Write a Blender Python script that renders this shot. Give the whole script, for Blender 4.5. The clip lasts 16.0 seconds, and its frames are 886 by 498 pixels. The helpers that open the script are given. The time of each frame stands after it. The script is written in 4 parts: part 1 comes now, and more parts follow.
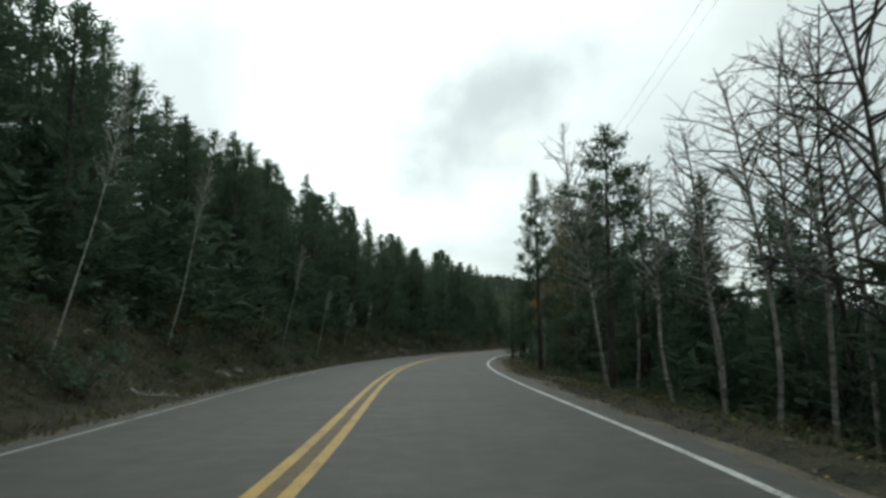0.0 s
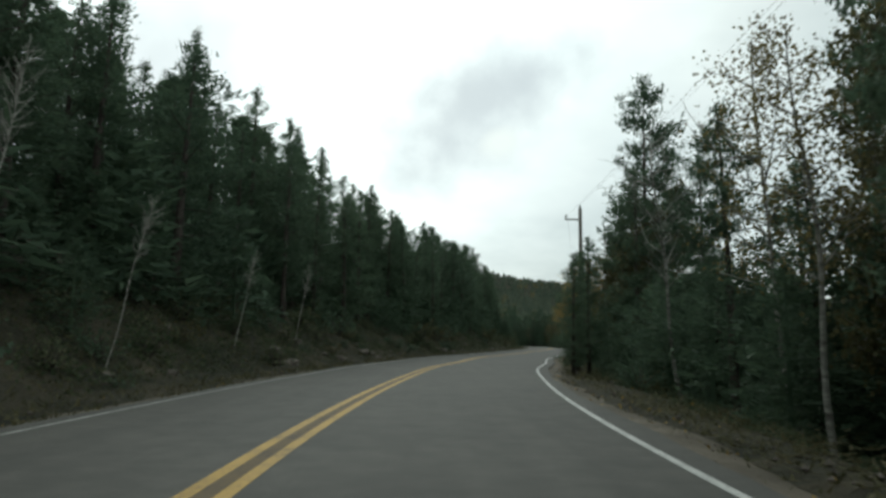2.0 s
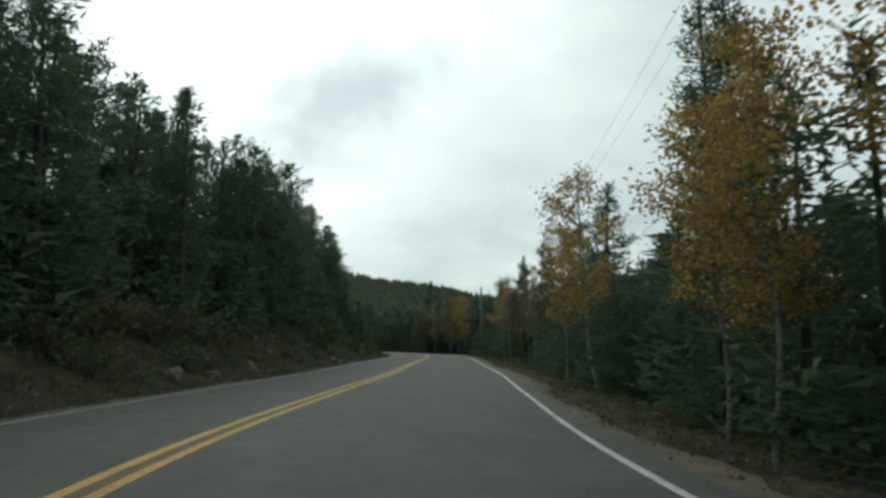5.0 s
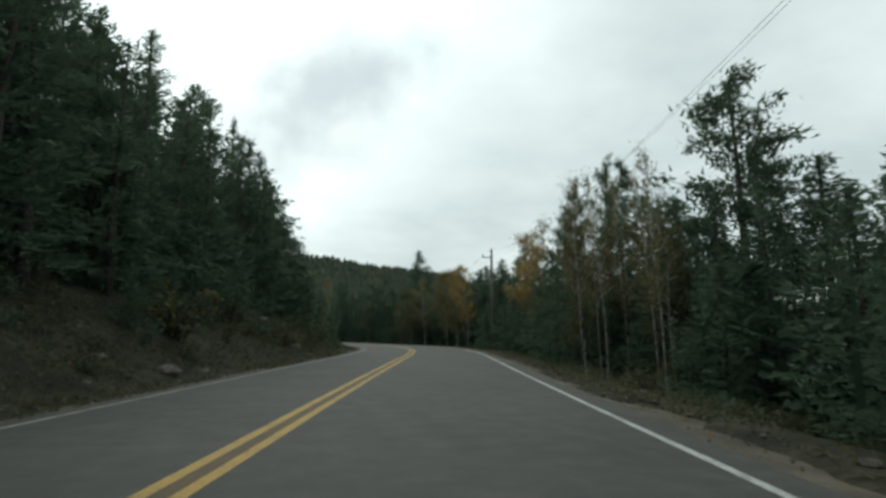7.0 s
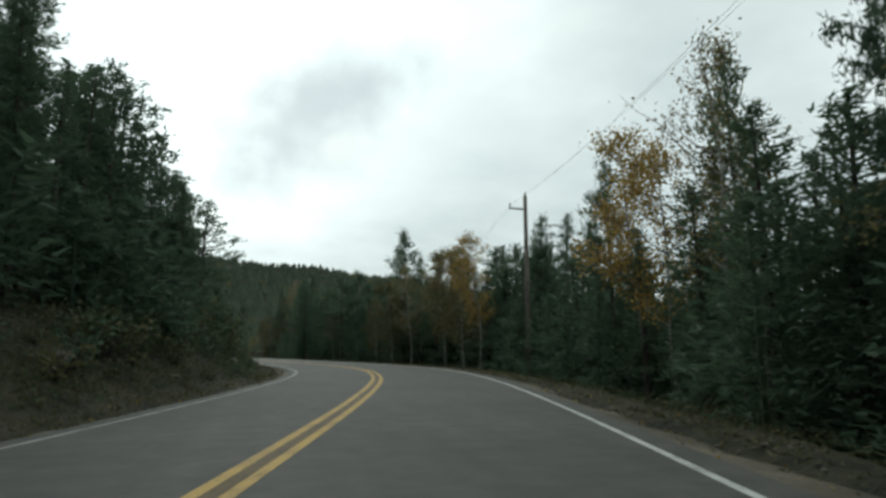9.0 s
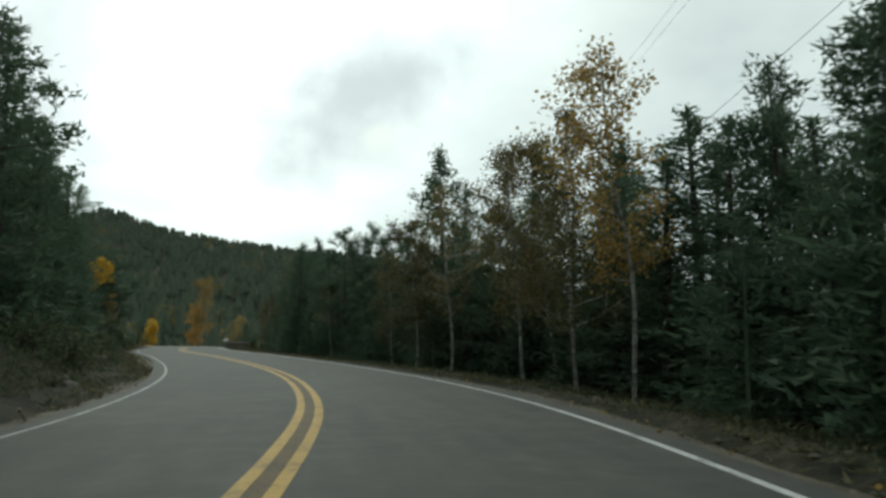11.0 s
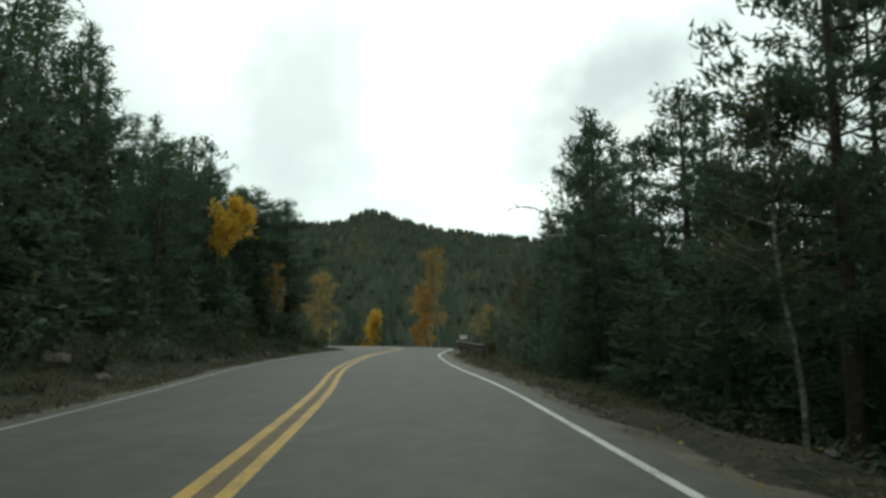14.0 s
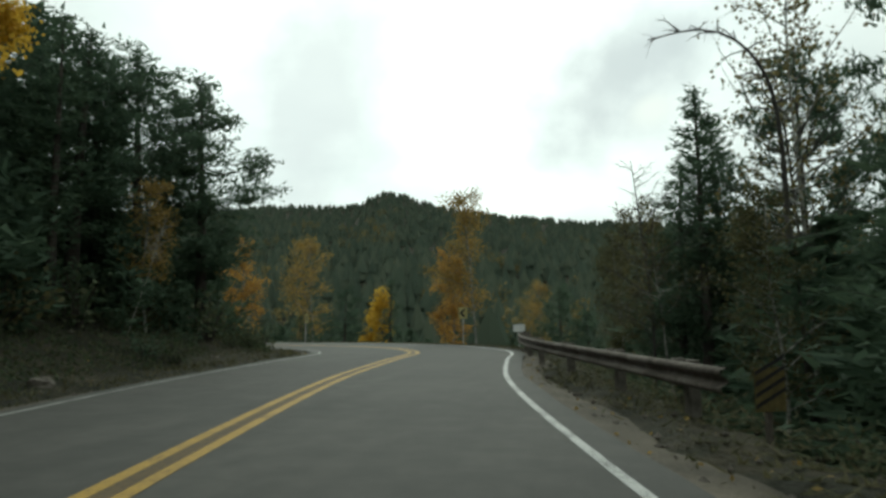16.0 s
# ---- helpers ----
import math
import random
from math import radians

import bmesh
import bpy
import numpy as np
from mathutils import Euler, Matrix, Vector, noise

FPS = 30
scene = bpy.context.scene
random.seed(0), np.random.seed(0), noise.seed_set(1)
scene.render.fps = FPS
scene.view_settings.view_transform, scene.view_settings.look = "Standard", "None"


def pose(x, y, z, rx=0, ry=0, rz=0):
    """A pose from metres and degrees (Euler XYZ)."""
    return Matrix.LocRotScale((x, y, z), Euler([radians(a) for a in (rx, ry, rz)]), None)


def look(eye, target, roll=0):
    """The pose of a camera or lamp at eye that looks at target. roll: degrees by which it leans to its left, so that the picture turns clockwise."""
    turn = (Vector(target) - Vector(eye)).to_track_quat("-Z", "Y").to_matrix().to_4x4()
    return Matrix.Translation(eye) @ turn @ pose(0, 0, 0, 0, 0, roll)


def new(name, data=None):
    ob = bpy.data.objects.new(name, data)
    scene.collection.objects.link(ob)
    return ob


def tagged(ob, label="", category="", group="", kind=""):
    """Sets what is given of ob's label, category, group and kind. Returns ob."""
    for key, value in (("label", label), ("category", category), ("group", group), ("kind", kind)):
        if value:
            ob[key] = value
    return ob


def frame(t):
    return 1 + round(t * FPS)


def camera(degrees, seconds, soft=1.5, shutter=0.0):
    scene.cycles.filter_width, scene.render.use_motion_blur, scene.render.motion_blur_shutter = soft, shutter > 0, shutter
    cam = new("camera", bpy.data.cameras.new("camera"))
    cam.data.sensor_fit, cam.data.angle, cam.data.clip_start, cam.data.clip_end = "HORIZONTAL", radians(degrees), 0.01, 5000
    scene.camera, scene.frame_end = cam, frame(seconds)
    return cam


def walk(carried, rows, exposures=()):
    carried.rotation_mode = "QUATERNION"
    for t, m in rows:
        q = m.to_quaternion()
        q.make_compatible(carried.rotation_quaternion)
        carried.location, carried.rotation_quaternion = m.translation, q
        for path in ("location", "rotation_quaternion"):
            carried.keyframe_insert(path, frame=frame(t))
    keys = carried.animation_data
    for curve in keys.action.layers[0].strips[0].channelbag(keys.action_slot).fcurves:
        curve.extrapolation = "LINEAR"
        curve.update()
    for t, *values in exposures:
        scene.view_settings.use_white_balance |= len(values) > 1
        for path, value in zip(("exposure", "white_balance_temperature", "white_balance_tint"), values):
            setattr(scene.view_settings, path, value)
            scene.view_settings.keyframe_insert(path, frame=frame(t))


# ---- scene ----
cam = camera(65.96, 16.0, soft=3.0, shutter=0.1)
walk(cam, [
    (0.0, pose(0.000, 0.000, 1.148, 97.79, 0.58, -0.01)),
    (0.5, pose(-0.125, 5.973, 1.152, 97.60, 0.22, 0.07)),
    (1.0, pose(-0.240, 12.018, 1.144, 97.73, 0.43, -0.17)),
    (1.5, pose(-0.332, 18.164, 1.152, 97.75, 0.01, -0.40)),
    (2.0, pose(-0.338, 24.444, 1.151, 97.61, -0.72, -1.26)),
    (2.5, pose(-0.196, 30.834, 1.149, 97.84, -0.95, -3.31)),
    (3.0, pose(0.148, 37.264, 1.147, 97.81, -1.63, -4.91)),
    (3.5, pose(0.744, 43.671, 1.157, 97.45, -1.77, -6.66)),
    (4.0, pose(1.598, 50.029, 1.152, 96.10, -0.98, -9.63)),
    (4.5, pose(2.678, 56.354, 1.150, 97.39, -0.64, -11.98)),
    (5.0, pose(3.958, 62.663, 1.150, 98.02, -0.39, -13.51)),
    (5.5, pose(5.376, 68.981, 1.150, 98.28, -0.19, -14.35)),
    (6.0, pose(6.866, 75.325, 1.150, 98.26, -0.02, -14.61)),
    (6.5, pose(8.380, 81.691, 1.147, 97.97, 0.14, -14.42)),
    (7.0, pose(9.908, 88.040, 1.151, 97.07, -0.05, -14.23)),
    (7.5, pose(11.451, 94.286, 1.150, 97.24, 0.28, -15.34)),
    (8.0, pose(12.983, 100.398, 1.150, 97.05, 0.87, -15.42)),
    (8.5, pose(14.483, 106.380, 1.152, 97.55, 0.64, -15.28)),
    (9.0, pose(15.912, 112.266, 1.150, 98.11, 0.43, -14.74)),
    (9.5, pose(17.265, 118.075, 1.150, 98.32, 0.27, -14.19)),
    (10.0, pose(18.547, 123.819, 1.150, 98.29, 0.16, -13.66)),
    (10.5, pose(19.747, 129.506, 1.150, 97.99, 0.07, -12.91)),
    (11.0, pose(20.792, 135.144, 1.145, 97.30, -0.01, -11.41)),
    (11.5, pose(21.526, 140.742, 1.153, 97.79, -0.86, -7.67)),
    (12.0, pose(21.808, 146.287, 1.155, 97.68, -0.26, -2.93)),
    (12.5, pose(21.647, 151.737, 1.158, 98.37, 0.81, 1.69)),
    (13.0, pose(21.154, 157.094, 1.154, 97.94, 0.81, 5.04)),
    (13.5, pose(20.406, 162.395, 1.157, 97.14, 0.61, 7.97)),
    (14.0, pose(19.447, 167.691, 1.146, 96.94, 0.15, 9.95)),
    (14.5, pose(18.350, 172.987, 1.146, 96.46, 0.03, 11.36)),
    (15.0, pose(17.166, 178.290, 1.140, 96.17, 0.15, 11.97)),
    (15.5, pose(15.925, 183.603, 1.149, 96.17, 0.35, 11.94)),
    (16.0, pose(14.667, 188.905, 1.160, 95.90, 0.58, 11.67)),
], exposures=[(0.0, 0.0, 6300, -3.0), (8.5, 0.0, 6250, -3.0), (11.0, 0.0, 6350, -6.0), (16.0, 0.0, 6450, -7.5)])

# ---- light: overcast, the sun low ahead behind the cloud ----
SUN_AZ, SUN_EL = radians(10.0), radians(32.0)
SUN_DIR = Vector((-math.sin(SUN_AZ) * math.cos(SUN_EL), math.cos(SUN_AZ) * math.cos(SUN_EL), math.sin(SUN_EL)))
sun = new("sun", bpy.data.lights.new("sun", "SUN"))
sun.data.energy, sun.data.angle, sun.data.color = 0.9, radians(25), (1.0, 0.97, 0.92)
sun.matrix_world = look((0, 0, 100), Vector((0, 0, 100)) - SUN_DIR)


class Nodes:
    """Short hand for node trees."""

    def __init__(self, tree):
        self.tree = tree
        tree.nodes.clear()

    def add(self, kind, **values):
        n = self.tree.nodes.new(kind)
        for key, value in values.items():
            if key == "op":
                n.operation = value
            elif key == "blend":
                n.blend_type = value
            elif key == "data":
                n.data_type = value
        return n

    def link(self, a, b):
        self.tree.links.new(a, b)

    def put(self, socket, value):
        if isinstance(value, bpy.types.NodeSocket):
            self.link(value, socket)
        elif isinstance(value, tuple) and len(value) == 3 and socket.type == "RGBA":
            socket.default_value = (*value, 1)
        else:
            socket.default_value = value

    def math(self, op, a, b=0.0, clamp=False):
        n = self.add("ShaderNodeMath", op=op)
        n.use_clamp = clamp
        self.put(n.inputs[0], a)
        self.put(n.inputs[1], b)
        return n.outputs[0]

    def vmath(self, op, a, b=(0, 0, 0)):
        n = self.add("ShaderNodeVectorMath", op=op)
        self.put(n.inputs[0], a)
        self.put(n.inputs[1], b)
        return n.outputs["Value"] if op == "DOT_PRODUCT" else n.outputs["Vector"]

    def noise(self, vector, scale, detail=4.0, rough=0.55):
        n = self.add("ShaderNodeTexNoise")
        if vector is not None:
            self.link(vector, n.inputs["Vector"])
        n.inputs["Scale"].default_value = scale
        n.inputs["Detail"].default_value = detail
        n.inputs["Roughness"].default_value = rough
        return n.outputs["Fac"]

    def ramp(self, fac, stops):
        n = self.add("ShaderNodeValToRGB")
        self.link(fac, n.inputs[0])
        e = n.color_ramp.elements
        while len(e) < len(stops):
            e.new(0.5)
        for el, (p, col) in zip(e, stops):
            el.position, el.color = p, (*col, 1)
        return n.outputs[0]

    def mix(self, fac, a, b, blend="MIX"):
        n = self.add("ShaderNodeMix", data="RGBA", blend=blend)
        self.put(n.inputs[0], fac)
        self.put(n.inputs[6], a)
        self.put(n.inputs[7], b)
        return n.outputs[2]

    def smooth(self, x, lo, hi, out_lo=0.0, out_hi=1.0):
        n = self.add("ShaderNodeMapRange")
        n.interpolation_type = "SMOOTHSTEP"
        self.put(n.inputs[0], x)
        for k, v in zip((1, 2, 3, 4), (lo, hi, out_lo, out_hi)):
            n.inputs[k].default_value = v
        return n.outputs[0]


world = bpy.data.worlds.new("world")
world.use_nodes = True
scene.world = world
w = Nodes(world.node_tree)
sky = w.add("ShaderNodeTexSky")
sky.sky_type, sky.sun_disc, sky.sun_elevation, sky.sun_rotation = "NISHITA", False, SUN_EL, -SUN_AZ
clear = w.mix(1.0, sky.outputs[0], (0.10, 0.10, 0.10), "MULTIPLY")
way = w.add("ShaderNodeTexCoord").outputs["Generated"]
sep = w.add("ShaderNodeSeparateXYZ")
w.link(way, sep.inputs[0])
lift = w.math("ADD", w.math("MAXIMUM", sep.outputs[2], 0.0), 0.22)
flat = w.add("ShaderNodeCombineXYZ")
w.put(flat.inputs[0], w.math("DIVIDE", sep.outputs[0], lift))
w.put(flat.inputs[1], w.math("DIVIDE", sep.outputs[1], lift))
broad = w.noise(flat.outputs[0], 0.75, 3.0, 0.5)
fine = w.noise(flat.outputs[0], 2.6, 5.0, 0.55)
cover = w.math("ADD", w.math("MULTIPLY", broad, 0.7), w.math("MULTIPLY", fine, 0.3))
grey = w.ramp(cover, [(0.36, (0.60, 0.635, 0.66)), (0.49, (0.80, 0.825, 0.84)), (0.62, (1.0, 1.01, 1.01))])
glow = w.vmath("DOT_PRODUCT", way, tuple(SUN_DIR))
bright = w.math("ADD", w.smooth(glow, 0.82, 0.995, 0.0, 0.68), w.smooth(glow, -0.4, 0.85, 0.95, 0.94))
cloud = w.mix(1.0, grey, bright, "MULTIPLY")
# thin grey banks ahead, each an uneven oval in slopes across (x / y) and up (z / y)
ahead = w.math("MAXIMUM", sep.outputs[1], 0.05)
across, up = w.math("DIVIDE", sep.outputs[0], ahead), w.math("DIVIDE", sep.outputs[2], ahead)
rag_a, rag_b = w.math("SUBTRACT", w.noise(way, 9.0, 5.0, 0.6), 0.5), w.math("SUBTRACT", w.noise(way, 4.5, 3.0, 0.5), 0.5)


def bank(u, v, half_long, half_short, turn, amount, tone):
    """Lays one bank over the cloud: its middle, half sizes, tilt in degrees, cover and colour."""
    global cloud
    c_, s_ = math.cos(radians(turn)), math.sin(radians(turn))
    du, dv = w.math("SUBTRACT", across, u), w.math("SUBTRACT", up, v)
    along = w.math("DIVIDE", w.math("ADD", w.math("MULTIPLY", du, c_), w.math("MULTIPLY", dv, s_)), half_long)
    over = w.math("DIVIDE", w.math("SUBTRACT", w.math("MULTIPLY", dv, c_), w.math("MULTIPLY", du, s_)), half_short)
    r = w.math("SQRT", w.math("ADD", w.math("MULTIPLY", along, along), w.math("MULTIPLY", over, over)))
    r = w.math("ADD", r, w.math("ADD", w.math("MULTIPLY", rag_a, 0.9), w.math("MULTIPLY", rag_b, 1.1)))
    cloud = w.mix(w.smooth(r, 0.25, 1.25, amount, 0.0), cloud, tone)


bank(0.20, 0.29, 0.30, 0.15, 20, 0.45, (0.86, 0.88, 0.90))
bank(0.075, 0.355, 0.19, 0.105, 38, 0.9, (0.66, 0.68, 0.73))
bank(-0.405, 0.36, 0.30, 0.115, 82, 0.8, (0.78, 0.79, 0.84))
bank(0.105, 0.30, 0.04, 0.028, 20, 0.9, (1.0, 1.0, 0.99))
back = w.add("ShaderNodeBackground")
w.link(w.mix(0.93, clear, cloud), back.inputs[0])
back.inputs[1].default_value = 1.0
w.link(back.outputs[0], w.add("ShaderNodeOutputWorld").inputs[0])


# ---- materials ----
def material(name, build, rough=0.9, spec=0.2):
    m = bpy.data.materials.new(name)
    m.use_nodes = True
    n = Nodes(m.node_tree)
    bsdf = n.add("ShaderNodeBsdfPrincipled")
    bsdf.inputs["Roughness"].default_value = rough
    bsdf.inputs["Specular IOR Level"].default_value = spec
    n.link(bsdf.outputs[0], n.add("ShaderNodeOutputMaterial").inputs[0])
    n.bsdf = bsdf
    build(n)
    return m


def place_of(n):
    return n.add("ShaderNodeNewGeometry").outputs["Position"]


def own_place(n):
    return n.add("ShaderNodeTexCoord").outputs["Object"]


def bump(n, height, strength, distance=0.02):
    b = n.add("ShaderNodeBump")
    b.inputs["Strength"].default_value, b.inputs["Distance"].default_value = strength, distance
    n.link(height, b.inputs["Height"])
    n.link(b.outputs[0], n.bsdf.inputs["Normal"])


def two_tone(dark, mid, light, scale, fine=6.0, rough=0.9, relief=0.4, own=True):
    def build(n):
        p = own_place(n) if own else place_of(n)
        a, b = n.noise(p, scale, 3), n.noise(p, scale * fine, 4, 0.65)
        f = n.math("ADD", n.math("MULTIPLY", a, 0.55), n.math("MULTIPLY", b, 0.45))
        n.put(n.bsdf.inputs["Base Color"], n.ramp(f, [(0.36, dark), (0.5, mid), (0.64, light)]))
        bump(n, b, relief)
    return build


def foliage(dark, mid, light, through_it=0.35):
    def build(n):
        g = n.add("ShaderNodeNewGeometry")
        r = g.outputs["Random Per Island"]
        o = n.add("ShaderNodeObjectInfo").outputs["Random"]
        f = n.math("ADD", n.math("MULTIPLY", r, 0.7), n.math("MULTIPLY", o, 0.3))
        n.put(n.bsdf.inputs["Base Color"], n.ramp(f, [(0.05, dark), (0.5, mid), (0.95, light)]))
        t = n.add("ShaderNodeBsdfTranslucent")
        n.put(t.inputs[0], n.ramp(f, [(0.05, dark), (0.5, mid), (0.95, light)]))
        m = n.add("ShaderNodeMixShader")
        m.inputs[0].default_value = through_it
        n.link(n.bsdf.outputs[0], m.inputs[1])
        n.link(t.outputs[0], m.inputs[2])
        out = [k for k in n.tree.nodes if k.bl_idname == "ShaderNodeOutputMaterial"][0]
        n.link(m.outputs[0], out.inputs[0])
    return build


def asphalt_build(n):
    p = place_of(n)
    m = n.add("ShaderNodeMapping")
    m.inputs["Scale"].default_value = (2.2, 0.05, 1.0)
    n.link(p, m.inputs[0])
    grain, patch, blotch, streak = n.noise(p, 60.0, 3, 0.7), n.noise(p, 0.3, 4, 0.6), n.noise(p, 2.2, 5, 0.65), n.noise(m.outputs[0], 1.0, 4, 0.6)
    f = n.math("ADD", n.math("ADD", n.math("MULTIPLY", patch, 0.27), n.math("MULTIPLY", blotch, 0.36)), n.math("ADD", n.math("MULTIPLY", streak, 0.17), n.math("MULTIPLY", grain, 0.20)))
    n.put(n.bsdf.inputs["Base Color"], n.ramp(f, [(0.38, (0.036, 0.036, 0.032)), (0.5, (0.053, 0.052, 0.046)), (0.62, (0.076, 0.073, 0.064))]))
    bump(n, grain, 0.35, 0.01)


def paint_build(colour, worn):
    def build(n):
        p = place_of(n)
        chips, dirt = n.noise(p, 22.0, 5, 0.75), n.noise(p, 1.6, 3)
        f = n.math("ADD", n.math("MULTIPLY", chips, 0.65), n.math("MULTIPLY", dirt, 0.35))
        n.put(n.bsdf.inputs["Base Color"], n.ramp(f, [(0.40, worn), (0.49, tuple(0.75 * c + 0.25 * v for c, v in zip(colour, worn))), (0.60, colour)]))
        bump(n, chips, 0.2, 0.005)
    return build


ASPHALT = material("asphalt", asphalt_build, 0.82, 0.3)
YELLOW = material("yellow_paint", paint_build((0.42, 0.262, 0.05), (0.17, 0.115, 0.04)), 0.7)
OLD_PAINT = material("old_paint", paint_build((0.125, 0.088, 0.042), (0.055, 0.048, 0.04)), 0.8)
FADED_WHITE = material("faded_white_paint", paint_build((0.36, 0.36, 0.34), (0.08, 0.08, 0.076)), 0.75)
WHITE = material("white_paint", paint_build((0.52, 0.52, 0.50), (0.13, 0.13, 0.125)), 0.7)
GRAVEL = material("gravel", two_tone((0.052, 0.045, 0.034), (0.092, 0.079, 0.060), (0.155, 0.132, 0.10), 0.9, 30, 0.95, 0.8, False))
def floor_build(n):
    """Needles, soil and moss: patches half a metre across, clods and litter in relief."""
    p = place_of(n)
    patch, clod, grain = n.noise(p, 0.9, 3), n.noise(p, 4.5, 4, 0.65), n.noise(p, 22.0, 3, 0.7)
    f = n.math("ADD", n.math("MULTIPLY", patch, 0.45), n.math("ADD", n.math("MULTIPLY", clod, 0.33), n.math("MULTIPLY", grain, 0.22)))
    n.put(n.bsdf.inputs["Base Color"], n.ramp(f, [(0.37, (0.013, 0.014, 0.009)), (0.47, (0.030, 0.031, 0.019)), (0.54, (0.048, 0.043, 0.028)), (0.66, (0.095, 0.080, 0.053))]))
    bump(n, n.math("ADD", clod, n.math("MULTIPLY", grain, 0.4)), 1.0, 0.14)


FLOOR = material("forest_floor", floor_build, 0.95)
BARK = material("conifer_bark", two_tone((0.028, 0.024, 0.021), (0.055, 0.047, 0.040), (0.10, 0.086, 0.073), 1.2, 8))
GREY_BARK = material("dead_bark", two_tone((0.035, 0.032, 0.029), (0.06, 0.056, 0.05), (0.10, 0.094, 0.086), 1.0, 8))


def aspen_bark(scar, mid, pale):
    def build(n):
        p = own_place(n)
        m = n.add("ShaderNodeMapping")
        m.inputs["Scale"].default_value = (1.5, 1.5, 5.0)
        n.link(p, m.inputs[0])
        a, b = n.noise(m.outputs[0], 1.4, 4, 0.6), n.noise(p, 1.1, 2)
        f = n.math("ADD", n.math("MULTIPLY", a, 0.7), n.math("MULTIPLY", b, 0.3))
        n.put(n.bsdf.inputs["Base Color"], n.ramp(f, [(0.36, scar), (0.47, mid), (0.64, pale)]))
        bump(n, a, 0.3)
    return build


ASPEN = material("aspen_bark", aspen_bark((0.045, 0.042, 0.036), (0.16, 0.16, 0.14), (0.33, 0.325, 0.29)), 0.8)
PALE_ASPEN = material("pale_aspen_bark", aspen_bark((0.09, 0.085, 0.075), (0.27, 0.265, 0.235), (0.42, 0.41, 0.37)), 0.8)
NEEDLE_FIR = material("fir_needles", foliage((0.058, 0.092, 0.060), (0.080, 0.122, 0.076), (0.105, 0.148, 0.088), 0.42), 0.75)
NEEDLE_PINE = material("pine_needles", foliage((0.052, 0.083, 0.055), (0.073, 0.112, 0.071), (0.10, 0.138, 0.084), 0.42), 0.75)
# far needles are paled: haze over the hill is put into the colour
NEEDLE_FAR_HAZED = material("hazed_far_needles", foliage((0.066, 0.092, 0.067), (0.088, 0.114, 0.080), (0.118, 0.136, 0.092)), 0.85)
LEAF_OCHRE = material("ochre_leaves", foliage((0.16, 0.105, 0.03), (0.31, 0.212, 0.064), (0.46, 0.325, 0.11), 0.5), 0.7)
LEAF_YELLOW = material("yellow_leaves", foliage((0.38, 0.23, 0.03), (0.60, 0.39, 0.05), (0.72, 0.50, 0.08), 0.55), 0.7)
LEAF_ORANGE = material("orange_leaves", foliage((0.27, 0.145, 0.035), (0.41, 0.235, 0.06), (0.52, 0.32, 0.09), 0.5), 0.7)
LEAF_DULL = material("dull_leaves", foliage((0.085, 0.074, 0.03), (0.15, 0.127, 0.055), (0.24, 0.20, 0.10), 0.5), 0.75)
LEAF_OLIVE = material("olive_leaves", foliage((0.048, 0.050, 0.023), (0.092, 0.090, 0.042), (0.155, 0.138, 0.066), 0.45), 0.75)
SHRUB = material("shrub_leaves", foliage((0.033, 0.052, 0.026), (0.072, 0.096, 0.05), (0.15, 0.15, 0.088)), 0.85)
DRY_GRASS = material("dry_grass", foliage((0.05, 0.054, 0.027), (0.09, 0.090, 0.047), (0.165, 0.145, 0.08)), 0.9)
ROCK = material("rock", two_tone((0.06, 0.053, 0.045), (0.12, 0.106, 0.09), (0.22, 0.195, 0.168), 1.2, 9, 0.9, 0.8))
POLE_WOOD = material("pole_wood", two_tone((0.06, 0.054, 0.045), (0.115, 0.103, 0.087), (0.18, 0.163, 0.14), 1.5, 9))
GALVANISED = material("galvanised_steel", two_tone((0.22, 0.22, 0.21), (0.34, 0.34, 0.33), (0.46, 0.46, 0.44), 1.2, 8, 0.5, 0.15))
RUSTY = material("weathered_steel", two_tone((0.05, 0.041, 0.033), (0.10, 0.084, 0.070), (0.17, 0.15, 0.13), 1.4, 8, 0.65, 0.2))
SIGN_WHITE = material("sign_white", two_tone((0.55, 0.55, 0.54), (0.68, 0.68, 0.66), (0.76, 0.76, 0.74), 2, 6, 0.5, 0.05))
SIGN_YELLOW = material("sign_yellow", two_tone((0.30, 0.25, 0.10), (0.38, 0.33, 0.15), (0.46, 0.40, 0.20), 2, 6, 0.5, 0.05))
MARKER = material("marker_yellow", two_tone((0.06, 0.045, 0.02), (0.10, 0.078, 0.03), (0.15, 0.118, 0.045), 3, 6, 0.7, 0.1))
SIGN_BLACK = material("sign_black", two_tone((0.015, 0.015, 0.015), (0.022, 0.022, 0.022), (0.035, 0.035, 0.034), 2, 6, 0.5, 0.05))
WIRE = material("wire", two_tone((0.02, 0.02, 0.02), (0.03, 0.03, 0.03), (0.05, 0.05, 0.05), 2, 6, 0.6, 0.05))


# ---- mesh helpers ----
def mesh(name, verts, faces, mat, smooth=False):
    me = bpy.data.meshes.new(name)
    me.from_pydata([tuple(v) for v in verts], [], [tuple(f) for f in faces])
    me.materials.append(mat)
    if smooth:
        me.polygons.foreach_set("use_smooth", [True] * len(me.polygons))
    me.update()
    return me


def part(name, me, parent, label=""):
    ob = new(name, me)
    ob.parent = parent
    return tagged(ob, label) if label else ob


